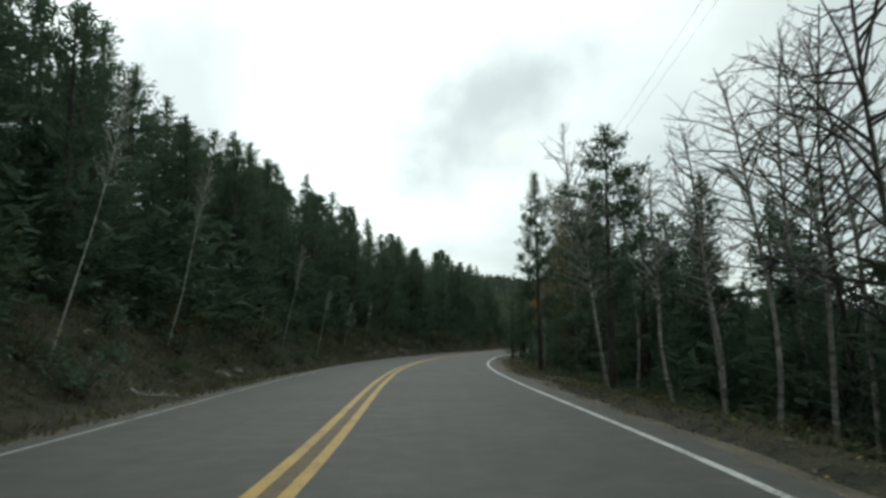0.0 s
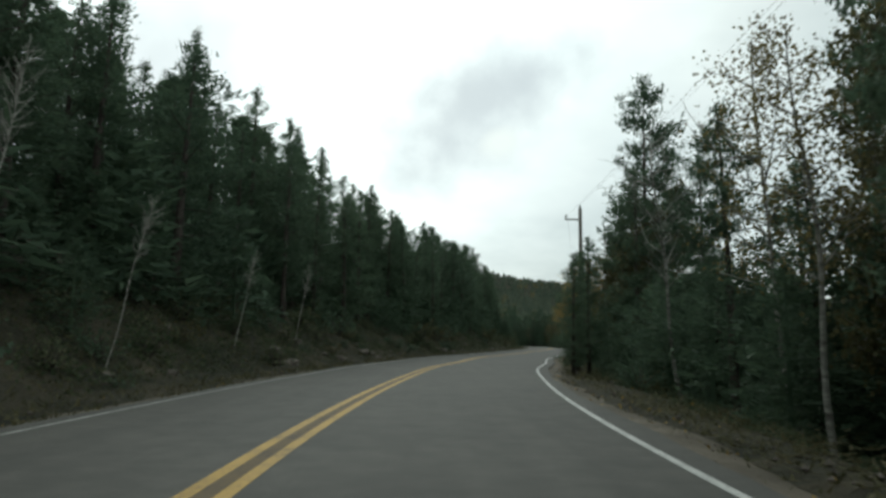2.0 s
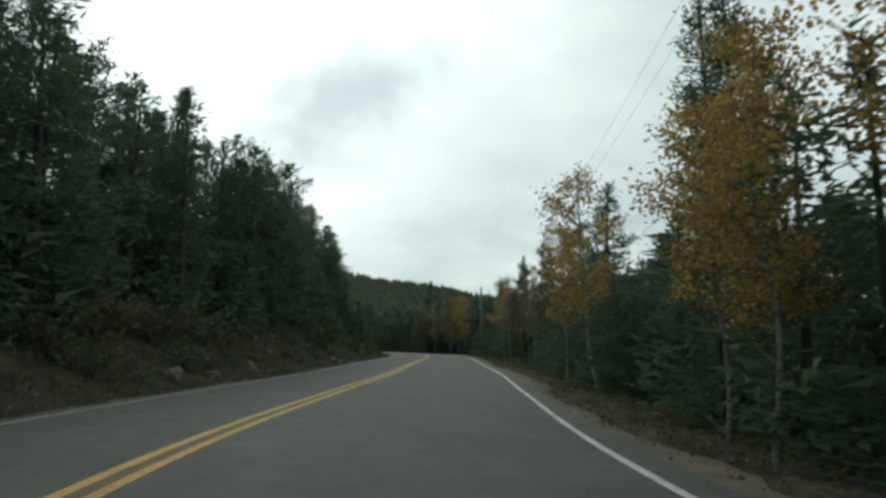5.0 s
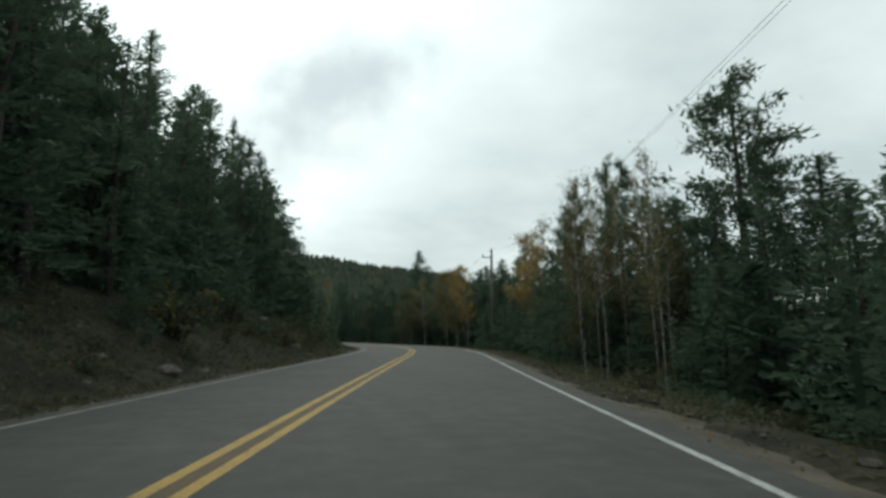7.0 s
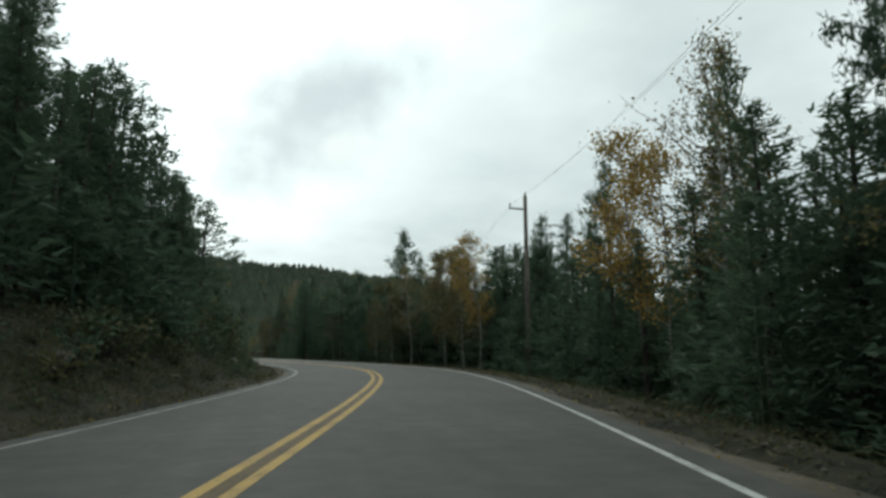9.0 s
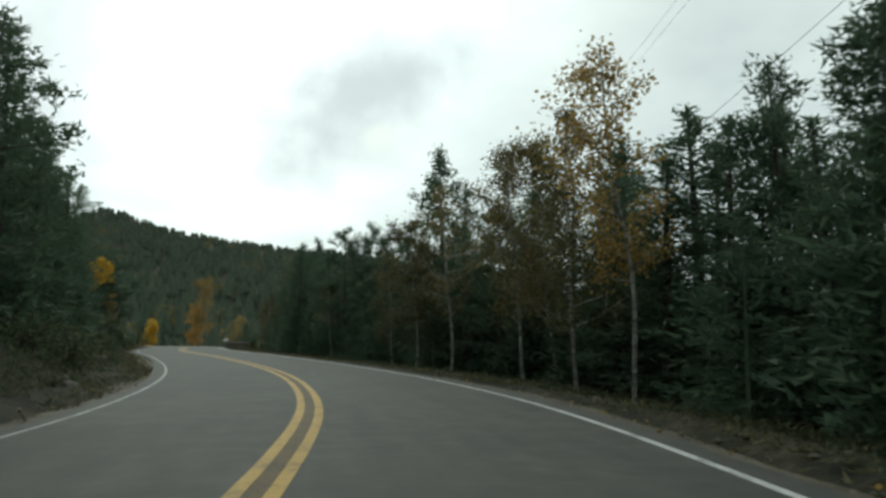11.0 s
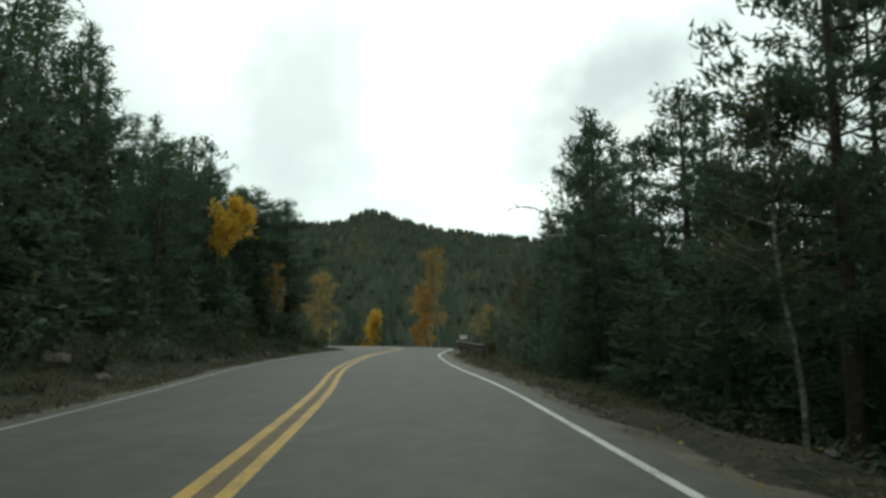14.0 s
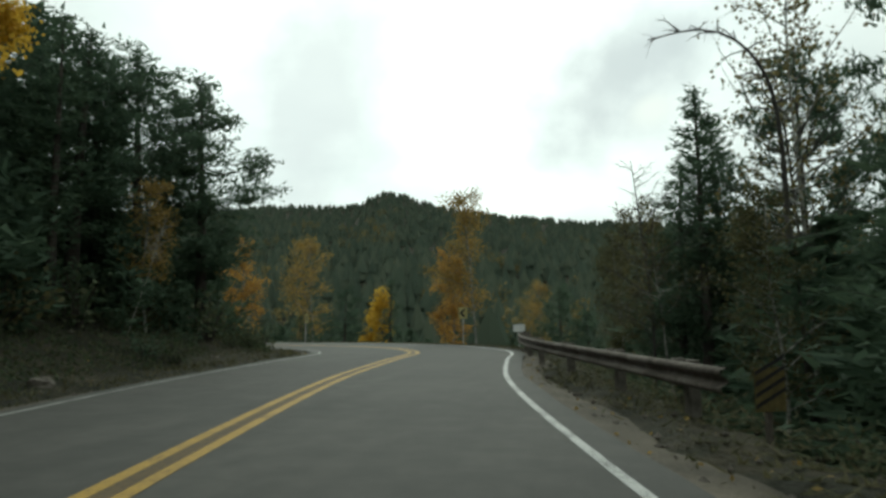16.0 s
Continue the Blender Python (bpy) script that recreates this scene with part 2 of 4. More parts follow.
def tube(points, radii, sides=7, caps=True):
    """Vertices and faces of a tube along points."""
    pts = [Vector(p) for p in points]
    verts, faces = [], []
    for i, p in enumerate(pts):
        d = (pts[min(i + 1, len(pts) - 1)] - pts[max(i - 1, 0)]).normalized()
        side = d.cross(Vector((0.31, 0.95, 0.05))).normalized()
        up = side.cross(d)
        for k in range(sides):
            a = 2 * math.pi * k / sides
            verts.append(p + float(radii[i]) * (math.cos(a) * side + math.sin(a) * up))
    for i in range(len(pts) - 1):
        for k in range(sides):
            a, b = i * sides + k, i * sides + (k + 1) % sides
            faces.append((a, b, b + sides, a + sides))
    if caps:
        faces.append(tuple(range(sides))[::-1])
        faces.append(tuple((len(pts) - 1) * sides + k for k in range(sides)))
    return verts, faces


def join(*pieces):
    verts, faces = [], []
    for v, f in pieces:
        o = len(verts)
        verts += list(v)
        faces += [tuple(i + o for i in q) for q in f]
    return verts, faces


def box(cx, cy, cz, sx, sy, sz, bevel=0.0):
    bm = bmesh.new()
    bmesh.ops.create_cube(bm, size=1, matrix=Matrix.Translation((cx, cy, cz)) @ Matrix.Diagonal((sx, sy, sz, 1)))
    if bevel:
        bmesh.ops.bevel(bm, geom=bm.edges[:], offset=bevel, segments=1, affect="EDGES")
    bm.verts.ensure_lookup_table()
    out = [v.co.copy() for v in bm.verts], [tuple(v.index for v in f.verts) for f in bm.faces]
    bm.free()
    return out


def leaves(centres, sizes, dirs, rng, slim=0.55):
    """Diamond leaves or needle sprays: four corners about each centre, along dirs."""
    n = len(centres)
    d = dirs / np.maximum(np.linalg.norm(dirs, axis=1), 1e-6)[:, None]
    s = np.cross(d, rng.normal(size=(n, 3)))
    s /= np.maximum(np.linalg.norm(s, axis=1), 1e-6)[:, None]
    a = sizes[:, None]
    v = np.stack([centres - d * a * 0.5, centres + s * a * 0.5 * slim, centres + d * a * 0.5, centres - s * a * 0.5 * slim], 1).reshape(-1, 3)
    return v, np.arange(4 * n).reshape(n, 4)


# ---- the road's line ----
CENTRE = [(-60, 2.6), (-40, 1.0), (-20, -0.3), (0, -1.2), (8, -1.4), (20, -1.85), (30, -1.95), (38, -1.65), (46, -1.0), (54, -0.1), (62, 1.45),
          (71, 3.0), (80, 5.4), (90, 8.3), (100, 10.85), (108, 12.9), (116, 15.0), (126, 17.6), (134, 19.4), (140, 20.4), (146, 20.9),
          (152, 20.7), (158, 19.98), (165, 18.65), (172, 17.0), (180, 14.95), (188, 12.65), (195, 11.05), (202, 9.75), (208, 9.1),
          (213, 8.6), (217, 6.3), (219.3, 2.5), (220.3, -3), (221, -12), (222, -40), (222, -120)]


def spline(rows, step=0.5):
    p = np.array(rows, float)
    out = []
    for i in range(len(p) - 1):
        p0, p1, p2, p3 = p[max(i - 1, 0)], p[i], p[i + 1], p[min(i + 2, len(p) - 1)]
        n = max(2, int(np.linalg.norm(p2 - p1) / step))
        for k in range(n):
            u = k / n
            out.append(0.5 * (2 * p1 + (p2 - p0) * u + (2 * p0 - 5 * p1 + 4 * p2 - p3) * u * u + (3 * p1 - p0 - 3 * p2 + p3) * u ** 3))
    out.append(p[-1])
    return np.array(out)


LINE = spline([(x, y) for y, x in CENTRE])
TAN = np.gradient(LINE, axis=0)
TAN /= np.linalg.norm(TAN, axis=1)[:, None]
NOR = np.stack([TAN[:, 1], -TAN[:, 0]], 1)
RIGHT = np.interp(LINE[:, 1], [0, 20, 40, 55, 65, 75, 90, 100, 115, 145, 160, 175, 183, 190, 196, 203, 230], [3.8, 3.95, 4.1, 4.45, 4.65, 4.75, 4.5, 4.4, 4.25, 3.85, 3.35, 3.45, 3.8, 3.75, 3.5, 3.4, 3.4])
RIGHT = np.convolve(np.pad(RIGHT, 12, "edge"), np.ones(25) / 25, "valid")
LEFT = np.full(len(LINE), 3.35)


def offset(d):
    return LINE + NOR * np.reshape(d, (-1, 1)) if np.ndim(d) else LINE + NOR * d


def side_of(x, y):
    """Signed distance from the yellow line, right positive, and the index along it, for arrays."""
    q = np.stack([np.ravel(x), np.ravel(y)], 1)
    d_out, i_out = np.empty(len(q)), np.empty(len(q), int)
    coarse = LINE[::2]
    for a in range(0, len(q), 4000):
        b = q[a:a + 4000]
        dist = np.hypot(b[:, None, 0] - coarse[None, :, 0], b[:, None, 1] - coarse[None, :, 1])
        i = np.minimum(dist.argmin(1) * 2, len(LINE) - 1)
        v = b - LINE[i]
        sgn = np.sign(np.einsum("ij,ij->i", v, NOR[i]))
        near = np.where(np.abs(np.einsum("ij,ij->i", v, TAN[i])) < 1.5, np.abs(np.einsum("ij,ij->i", v, NOR[i])), np.hypot(v[:, 0], v[:, 1]))
        d_out[a:a + 4000], i_out[a:a + 4000] = sgn * near, i
    return d_out, i_out


def step(x, a, b):
    u = np.clip((x - a) / (b - a), 0, 1)
    return u * u * (3 - 2 * u)


def waves(x, y, s):
    return (np.sin(x * 0.93 * s + 1.3 * np.sin(y * 0.41 * s)) + np.sin(y * 0.77 * s + 1.7 * np.sin(x * 0.53 * s) + 2.0)
            + 0.5 * np.sin(x * 2.1 * s + y * 1.3 * s) + 0.5 * np.sin(y * 2.3 * s - x * 1.1 * s + 1.0)) / 3


def ridge(x, y):
    """Height of the far hill: its crest with one peak, fanning out to the north."""
    return np.interp(16 + (x - 16) * 460 / (np.maximum(y, 300) - 180), [-1500, -700, -400, -250, -198, -165, -142, -128, -117, -98, -79, -33, 19, 60, 100, 136, 180, 250, 500, 1500],
                     [66, 85, 90, 90, 88.5, 87, 87, 92, 96, 91.5, 86, 76.5, 68, 66, 62, 58.5, 51, 37, 24, 32])


def ground_z(x, y):
    x, y = np.asarray(x, float), np.asarray(y, float)
    shape = x.shape
    d, i = side_of(x, y)
    xr, yr = x.ravel(), y.ravel()
    far = 0.75 - 0.35 * step(yr, 140, 170)
    lef = -d
    bank = np.where(lef > 5.0, 0.62 * np.clip(lef - 5.0, 0, 3.5) + 0.40 * np.clip(lef - 8.5, 0, 40) + 0.12 * np.clip(lef - 48.5, 0, 150), 0) * far / 0.75
    bank += (0.35 * waves(xr, yr, 0.55) + 0.16 * waves(xr, yr, 1.9)) * step(lef, 5.0, 7.0) + 0.9 * waves(xr, yr, 0.13) * step(lef, 9, 20)
    brink = RIGHT[i] + 2.3 + 0.35 * waves(xr, yr, 0.35)
    rgt = -0.10 * np.clip(d - brink + 1.2, 0, 1.2) - 0.55 * np.clip(d - brink, 0, 6.5) - 0.15 * np.clip(d - brink - 6.5, 0, 30)
    rgt += 0.25 * waves(xr, yr, 0.5) * step(d, brink, brink + 3)
    z = np.where(d > 0, rgt, bank)
    z = z + np.where(d > 42, 0.11 * np.clip(d - 42, 0, 160), 0) * (1 - step(yr, 190, 250))
    edge = np.where(d > 0, RIGHT[i] + 1.05, LEFT[i] + 0.9)
    z = np.where(np.abs(d) < edge, np.minimum(z, -0.28), z)
    hill = ridge(xr, yr) * np.clip((yr - 235) / 405, 0, 1) ** 1.4 * (1 - 0.6 * step(yr, 660, 1400)) + 2.5 * waves(xr, yr, 0.035) * step(yr, 260, 400)
    z = z + hill * step(np.where(yr > 215, np.abs(d), 0), 6, 40)
    return z.reshape(shape)


def gz(x, y):
    return float(ground_z(np.array([x]), np.array([y]))[0])


def axis(lo, hi, fine, out):
    core = list(np.arange(lo, hi + fine, fine))
    ext = [fine * 1.35 ** k for k in range(1, 40)]
    a, b, left, right = lo, hi + fine, [], []
    for e in ext:
        if a > -out:
            a -= e
            left.append(a)
        if b < out:
            b += e
            right.append(b)
    return np.array(left[::-1] + core + right)


gx, gy = axis(-22, 40, 0.8, 3000), axis(-16, 236, 1.0, 3000)
# closer rows over the far hill
gx = np.concatenate([gx[gx < -430], np.arange(-430, -40, 10.0), gx[(gx > -38) & (gx < 56)], np.arange(60, 330, 10.0), gx[gx > 335]])
gy = np.concatenate([gy[gy < 244], np.arange(248, 560, 12.0), np.arange(560, 705, 5.0), gy[gy > 715]])
GX, GY = np.meshgrid(gx, gy)
GZ = ground_z(GX, GY)
nx, ny = len(gx), len(gy)
cells = (np.arange(ny - 1)[:, None] * nx + np.arange(nx - 1)[None, :]).ravel()
ground = new("ground", mesh("ground", np.stack([GX.ravel(), GY.ravel(), GZ.ravel()], 1).tolist(),
                            np.stack([cells, cells + 1, cells + 1 + nx, cells + nx], 1).tolist(), FLOOR, True))
tagged(ground, "brown forest floor with needles, rising bank and falling verge", "ground", kind="structure")


def ribbon(name, inner, outer, z_in, z_out, mat, skirt=0.0, sel=slice(None)):
    a, b = offset(inner)[sel], offset(outer)[sel]
    n = len(a)
    za, zb = np.broadcast_to(z_in, (n,)), np.broadcast_to(z_out, (n,))
    verts = [(*p, z) for p, z in zip(a, za)] + [(*p, z) for p, z in zip(b, zb)]
    faces = [(i, n + i, n + i + 1, i + 1) for i in range(n - 1)]
    if skirt:
        verts += [(*p, z - skirt) for p, z in zip(a, za)] + [(*p, z - skirt) for p, z in zip(b, zb)]
        faces += [(2 * n + i, i, i + 1, 2 * n + i + 1) for i in range(n - 1)] + [(n + i, 3 * n + i, 3 * n + i + 1, n + i + 1) for i in range(n - 1)]
    return new(name, mesh(name, verts, faces, mat))


rng = np.random.default_rng(4)
rag_l = np.convolve(rng.normal(0, 0.16, len(LINE) + 8), np.ones(9) / 4, "valid")
rag_r = np.convolve(rng.normal(0, 0.16, len(LINE) + 8), np.ones(9) / 4, "valid")
road = ribbon("road", -LEFT - 0.34 + 0.3 * rag_l, RIGHT + 0.42 + 0.3 * rag_r, 0.0, 0.0, ASPHALT, 0.14)
tagged(road, "worn grey asphalt two-lane mountain road", "road", kind="structure")
for name, a, b, mat in (("centre_line", -0.21, -0.08, YELLOW), ("centre_line", 0.08, 0.21, YELLOW)):
    tagged(ribbon(name, a, b, 0.005, 0.005, mat), "faded yellow double centre line on the asphalt", "road marking", kind="structure")
tagged(ribbon("centre_strip", -0.075, 0.075, 0.004, 0.004, OLD_PAINT), "brown worn strip of old paint between the yellow lines", "road marking", kind="structure")
tagged(ribbon("edge_line", RIGHT - 0.05, RIGHT + 0.05, 0.005, 0.005, WHITE), "worn white edge line on the asphalt", "road marking", kind="structure")
tagged(ribbon("edge_line", -LEFT - 0.04, -LEFT + 0.04, 0.005, 0.005, FADED_WHITE), "worn white edge line on the asphalt", "road marking", kind="structure")


def shoulder(sign, near, width):
    steps = 5
    verts, faces = [], []
    n = len(LINE)
    for k in range(steps + 1):
        u = k / steps
        rag = (rag_l if sign < 0 else rag_r) * u * 2.0
        p = offset(sign * (near + width * u + rag))
        q = offset(sign * (near + width + 0.5))
        z = -0.03 - 0.05 * u + (ground_z(q[:, 0], q[:, 1]) - 0.12) * u ** 3
        verts += [(*q, float(h)) for q, h in zip(p, z)]
    for k in range(steps):
        for i in range(n - 1):
            f = (k * n + i, (k + 1) * n + i, (k + 1) * n + i + 1, k * n + i + 1)
            faces.append(f if sign > 0 else f[::-1])
    return tagged(new("road_shoulder", mesh("road_shoulder", verts, faces, GRAVEL, True)), "brown gravel shoulder along the asphalt edge", "road shoulder", kind="structure")


shoulder(-1, LEFT + 0.15, 1.1)
shoulder(1, RIGHT + 0.2, 1.35)


# ---- trees ----
def sprays(centres, sizes, dirs, rng, slim=0.32):
    """Needle sprays: a narrow triangle about each centre, along dirs."""
    n = len(centres)
    d = dirs / np.maximum(np.linalg.norm(dirs, axis=1), 1e-6)[:, None]
    s = np.cross(d, rng.normal(size=(n, 3)))
    s /= np.maximum(np.linalg.norm(s, axis=1), 1e-6)[:, None]
    a = sizes[:, None]
    v = np.stack([centres - d * a * 0.45 + s * a * 0.5 * slim, centres - d * a * 0.3 - s * a * 0.5 * slim, centres + d * a * 0.6], 1).reshape(-1, 3)
    return v, np.arange(3 * n).reshape(n, 3)


def conifer(seed, height, width, kind, fine, raw=False, small=1.0):
    """A fir (dense, tapering) or a pine (open, with tufts on upturned limbs): trunk with limbs, and a crown of needle sprays. fine: how many and how small the sprays are."""
    rng = np.random.default_rng(seed)
    lean = rng.normal(0, 0.014, 2) * height
    axis_at = lambda h: np.array([lean[0] * (h / height) ** 2, lean[1] * (h / height) ** 2, h])
    hs = np.linspace(-0.5, height, 7)
    pieces = [tube([axis_at(max(h, 0)) + (0, 0, min(h, 0)) for h in hs], [0.0135 * height * (1 - 0.95 * max(h, 0) / height) + 0.008 for h in hs], 7)]
    cs, ss, ds = [], [], []
    pine = kind == "pine"
    n_br = int((78 if pine else 150) * height / 11 * (0.6 if raw and height > 6 else 1.0))
    base = rng.uniform(0.16, 0.30) if pine else rng.uniform(0.05, 0.12)
    lobes = rng.uniform(0.68, 1.25, (5, 8)) if pine else rng.uniform(0.70, 1.22, (9, 8))
    size, taper = small * (1.2 if pine else 1.0) / fine ** 0.5, rng.uniform(0.42, 0.66)
    for b in range(n_br):
        v = ((b + rng.uniform(0, 1)) / n_br) ** (0.95 if pine else 1.0)
        u = base + (1 - base) * v
        a = rng.uniform(0, 2 * math.pi)
        shape = (math.sin(math.pi * min(0.96, 0.25 + 0.75 * v)) ** 0.7) if pine else (1 - v) ** taper * min(1.0, 0.65 + 2.0 * v)
        ln = width * max(shape, 0.10) * rng.uniform(0.62, 1.12) * lobes[int(v * (len(lobes) - 0.01)), int(a / 6.2832 * 8) % 8]
        rise = (0.40 * v - 0.12 + rng.normal(0, 0.13)) if pine else (0.60 * v - 0.20 + rng.normal(0, 0.14))
        d = np.array([math.cos(a), math.sin(a), rise])
        side = np.array([-math.sin(a), math.cos(a), 0.0])
        root = axis_at(u * height)
        lift = (0.26 if pine else 0.14) * ln
        curve = lambda t: root + np.outer(t, d) * ln + np.outer(t * t, (0, 0, lift))
        if ln > 0.45 and (b % 8 == 0 or (fine > 1.2 and b % (2 if pine else 3) == 0)):
            pieces.append(tube(curve(np.array((0.0, 0.55, 1.0))), [0.008 + 0.009 * ln, 0.006 + 0.005 * ln, 0.003], 4, False))
        n = max(5 if raw else 8, int(ln * (38 if pine else 28) * fine))
        if pine:
            k = max(3, int(ln * 4.5))
            knot = np.sort(rng.uniform(0.35, 1.0, k))
            knot[-1] = 1.0
            q = rng.integers(0, k, n)
            swing = rng.normal(0, 0.20, k) * ln * (1.15 - 0.6 * knot)
            pos = curve(knot[q]) + np.outer(swing[q], side) + (0, 0, 0.10) * np.abs(swing[q])[:, None] + rng.normal(0, 0.13, (n, 3)) * (1, 1, 0.8)
            ds.append((d * 0.5 + (0, 0, 0.55)) + rng.normal(0, 0.55, (n, 3)))
        else:
            t = rng.uniform(0.10, 1.04, n) ** 0.75
            reach = rng.uniform(-1, 1, n) * ln * 0.36 * (1.12 - t)
            pos = curve(t) + np.outer(reach, side) - (0, 0, 0.12) * np.abs(reach)[:, None] + rng.normal(0, 0.095, (n, 3))
            ds.append(d * 0.8 + np.outer(np.sign(reach) * 0.6, side) + rng.normal(0, 0.45, (n, 3)) + (0, 0, 0.22))
        cs.append(pos)
        ss.append(size * rng.uniform(0.20, 0.42, n))
    n = int(50 * fine)
    top = rng.uniform(0.90, 1.0, n)
    cs.append(np.array([axis_at(h * height) for h in top]) + rng.normal(0, 0.9, (n, 3)) * (1.015 - top[:, None]) * (1.8 if pine else 0.9) * (1, 1, 0.3))
    ss.append(size * rng.uniform(0.18, 0.32, n))
    ds.append(rng.normal(0, 0.6, (n, 3)) + (0, 0, 0.7))
    v, f = sprays(np.concatenate(cs), np.concatenate(ss), np.concatenate(ds), rng)
    mat = NEEDLE_PINE if pine else NEEDLE_FIR
    if raw:
        tv, tf = tube([axis_at(max(h, 0)) for h in hs[1:]], [0.0135 * height * (1 - 0.95 * h / height) + 0.008 for h in hs[1:]], 3, False)
        tri = [t for q in tf for t in ((q[0], q[1], q[2]), (q[0], q[2], q[3]))]
        return np.concatenate([v, np.array([tuple(p) for p in tv])]), np.concatenate([f, np.array(tri) + len(v)])
    return mesh(kind + "_trunk", *join(*pieces), BARK, True), mesh(kind + "_crown", v.tolist(), f.tolist(), mat)


def merged(name, models, rows, mat, label, category):
    """Many small trees as one mesh: rows of x, y, height over full height, width."""
    vs, fs, o = [], [], 0
    rng = np.random.default_rng(9)
    for x, y, s, wd in rows:
        v, f = models[rng.integers(len(models))]
        a = rng.uniform(0, 6.28)
        c_, s_ = math.cos(a) * s * wd, math.sin(a) * s * wd
        vs.append(np.stack([v[:, 0] * c_ - v[:, 1] * s_ + x, v[:, 0] * s_ + v[:, 1] * c_ + y, v[:, 2] * s + gz(x, y) - 0.1], 1))
        fs.append(f + o)
        o += len(v)
    return tagged(new(name, mesh(name, np.concatenate(vs).tolist(), np.concatenate(fs).tolist(), mat)), label, category, kind="stuff")


TRUNK_TO_LIMB_MESHES = {}  # the separate limbs of the bare trees, by their trunk's mesh


def broadleaf(seed, height, width, dense, bend, bark_mat, leaf_mat, low=0.42, leaf=0.10):
    """An aspen: a thin curved trunk, forked limbs and twigs, and loose small leaves."""
    rng = np.random.default_rng(seed)
    ph = rng.uniform(0, 6.28)
    bx, by = bend * math.cos(ph), bend * math.sin(ph)
    at = lambda u: np.array([bx * (math.sin(u * 2.3) * 0.5 - 0.6 * u * u) + 0.07 * math.sin(u * 9 + ph), by * (math.sin(u * 2.3) * 0.5 - 0.6 * u * u) + 0.07 * math.cos(u * 8 + 2 * ph), u * height])
    us = np.linspace(0, 1, 14)
    pts = [at(u) for u in us]
    pts[0] = pts[0] - (0, 0, 0.5)
    pieces = [tube(pts, [0.0064 * height * (1 - 0.9 * u) + 0.008 for u in us], 8)]
    tips, limbs = [], []
    n_l = int((44 if dense <= 0 else 30) * height / 9)
    for b in range(n_l):
        u = low + (0.98 - low) * (b + rng.uniform(0, 1)) / n_l
        a = rng.uniform(0, 6.283)
        v = (u - low) / (1 - low)
        ln = width * (0.35 + 0.9 * math.sin(math.pi * min(0.95, 0.25 + 0.75 * v))) * rng.uniform(0.5, 1.05)
        d = np.array([math.cos(a), math.sin(a), rng.uniform(0.25, 0.9)])
        root = at(u)
        k1 = root + d * ln * 0.5 + rng.normal(0, 0.06, 3) * ln
        k2 = root + d * ln + rng.normal(0, 0.1, 3) * ln + (0, 0, 0.1 * ln)
        r = 0.008 + 0.014 * ln
        limb = [tube([root, k1, k2], [r, r * 0.6, 0.006], 5, False)]
        tips += [(root, k1), (k1, k2), (k1, k2)]
        for _ in range(5 if dense <= 0 else 3):
            s = k1 + (k2 - k1) * rng.uniform(-0.5, 0.9)
            e = s + (d * 0.4 + rng.normal(0, 0.5, 3)) * ln * 0.42
            limb.append(tube([s, (s + e) / 2 + rng.normal(0, 0.04, 3), e], [r * 0.45, r * 0.3, 0.003], 3, False))
            tips.append((s, e))
        limbs.append(join(*limb))
    if dense <= 0:
        trunk = mesh("aspen_trunk", *join(*pieces), bark_mat, True)
        TRUNK_TO_LIMB_MESHES[trunk.name] = [mesh("aspen_limb", *q, bark_mat, True) for q in limbs]
        return trunk, None
    trunk = mesh("aspen_trunk", *join(*pieces, *limbs), bark_mat, True)
    cs = []
    for s, e in tips:
        n = rng.poisson(dense)
        cs.append(s + np.outer(rng.uniform(0.25, 1.1, n), e - s) + rng.normal(0, 0.16, (n, 3)))
    cs = np.concatenate(cs)
    v, f = leaves(cs, rng.uniform(0.7, 1.35, len(cs)) * leaf, rng.normal(size=(len(cs), 3)), rng, 0.85)
    return trunk, mesh("aspen_crown", v.tolist(), f.tolist(), leaf_mat)


def tree_of(name, trunk, crown, label, category, group):
    root = new(name)
    part("trunk", trunk, root)
    for limb in TRUNK_TO_LIMB_MESHES.get(trunk.name, ()):
        part("limb", limb, root)
    if crown:
        part("crown", crown, root)
    return tagged(root, label, category, group)


def lay(thing, x, y, scale, turn, wide=1.0, sink=0.15, tilt=0.0, tilt_dir=0.0):
    z = gz(x, y) - sink
    thing.matrix_world = Matrix.Translation((x, y, z)) @ Matrix.Rotation(tilt, 4, Vector((math.cos(tilt_dir), math.sin(tilt_dir), 0))) @ Matrix.Rotation(turn, 4, "Z") @ Matrix.Diagonal((scale * wide, scale * wide, scale, 1))
    return thing


FIRS = [conifer(10 + k, 11.0, wd, "fir", 0.95, small=0.72) for k, wd in enumerate((1.7, 1.95, 1.5, 2.1))]
PINES = [conifer(30 + k, 10.0, wd, "pine", 1.3, small=0.68) for k, wd in enumerate((1.7, 1.5, 1.9))]
NEAR_FIRS = [conifer(40 + k, 11.0, wd, "fir", 2.5, small=0.85) for k, wd in enumerate((1.7, 1.9, 1.5))]
NEAR_PINES = [conifer(45 + k, 10.0, wd, "pine", 3.6, small=0.85) for k, wd in enumerate((1.6, 1.4, 1.8, 1.5))]
SMALL_FIRS = [conifer(55 + k, 4.0, wd, "fir", 0.4, True, 0.75) for k, wd in enumerate((1.1, 1.3, 1.0))]
EDGE_FIRS = [conifer(65 + k, 4.0, wd, "fir", 1.0, True, 0.62) for k, wd in enumerate((1.15, 1.3, 1.05))]
BACK_FIRS = [conifer(58 + k, 11.0, wd, "fir", 0.20, True) for k, wd in enumerate((1.9, 2.2))]
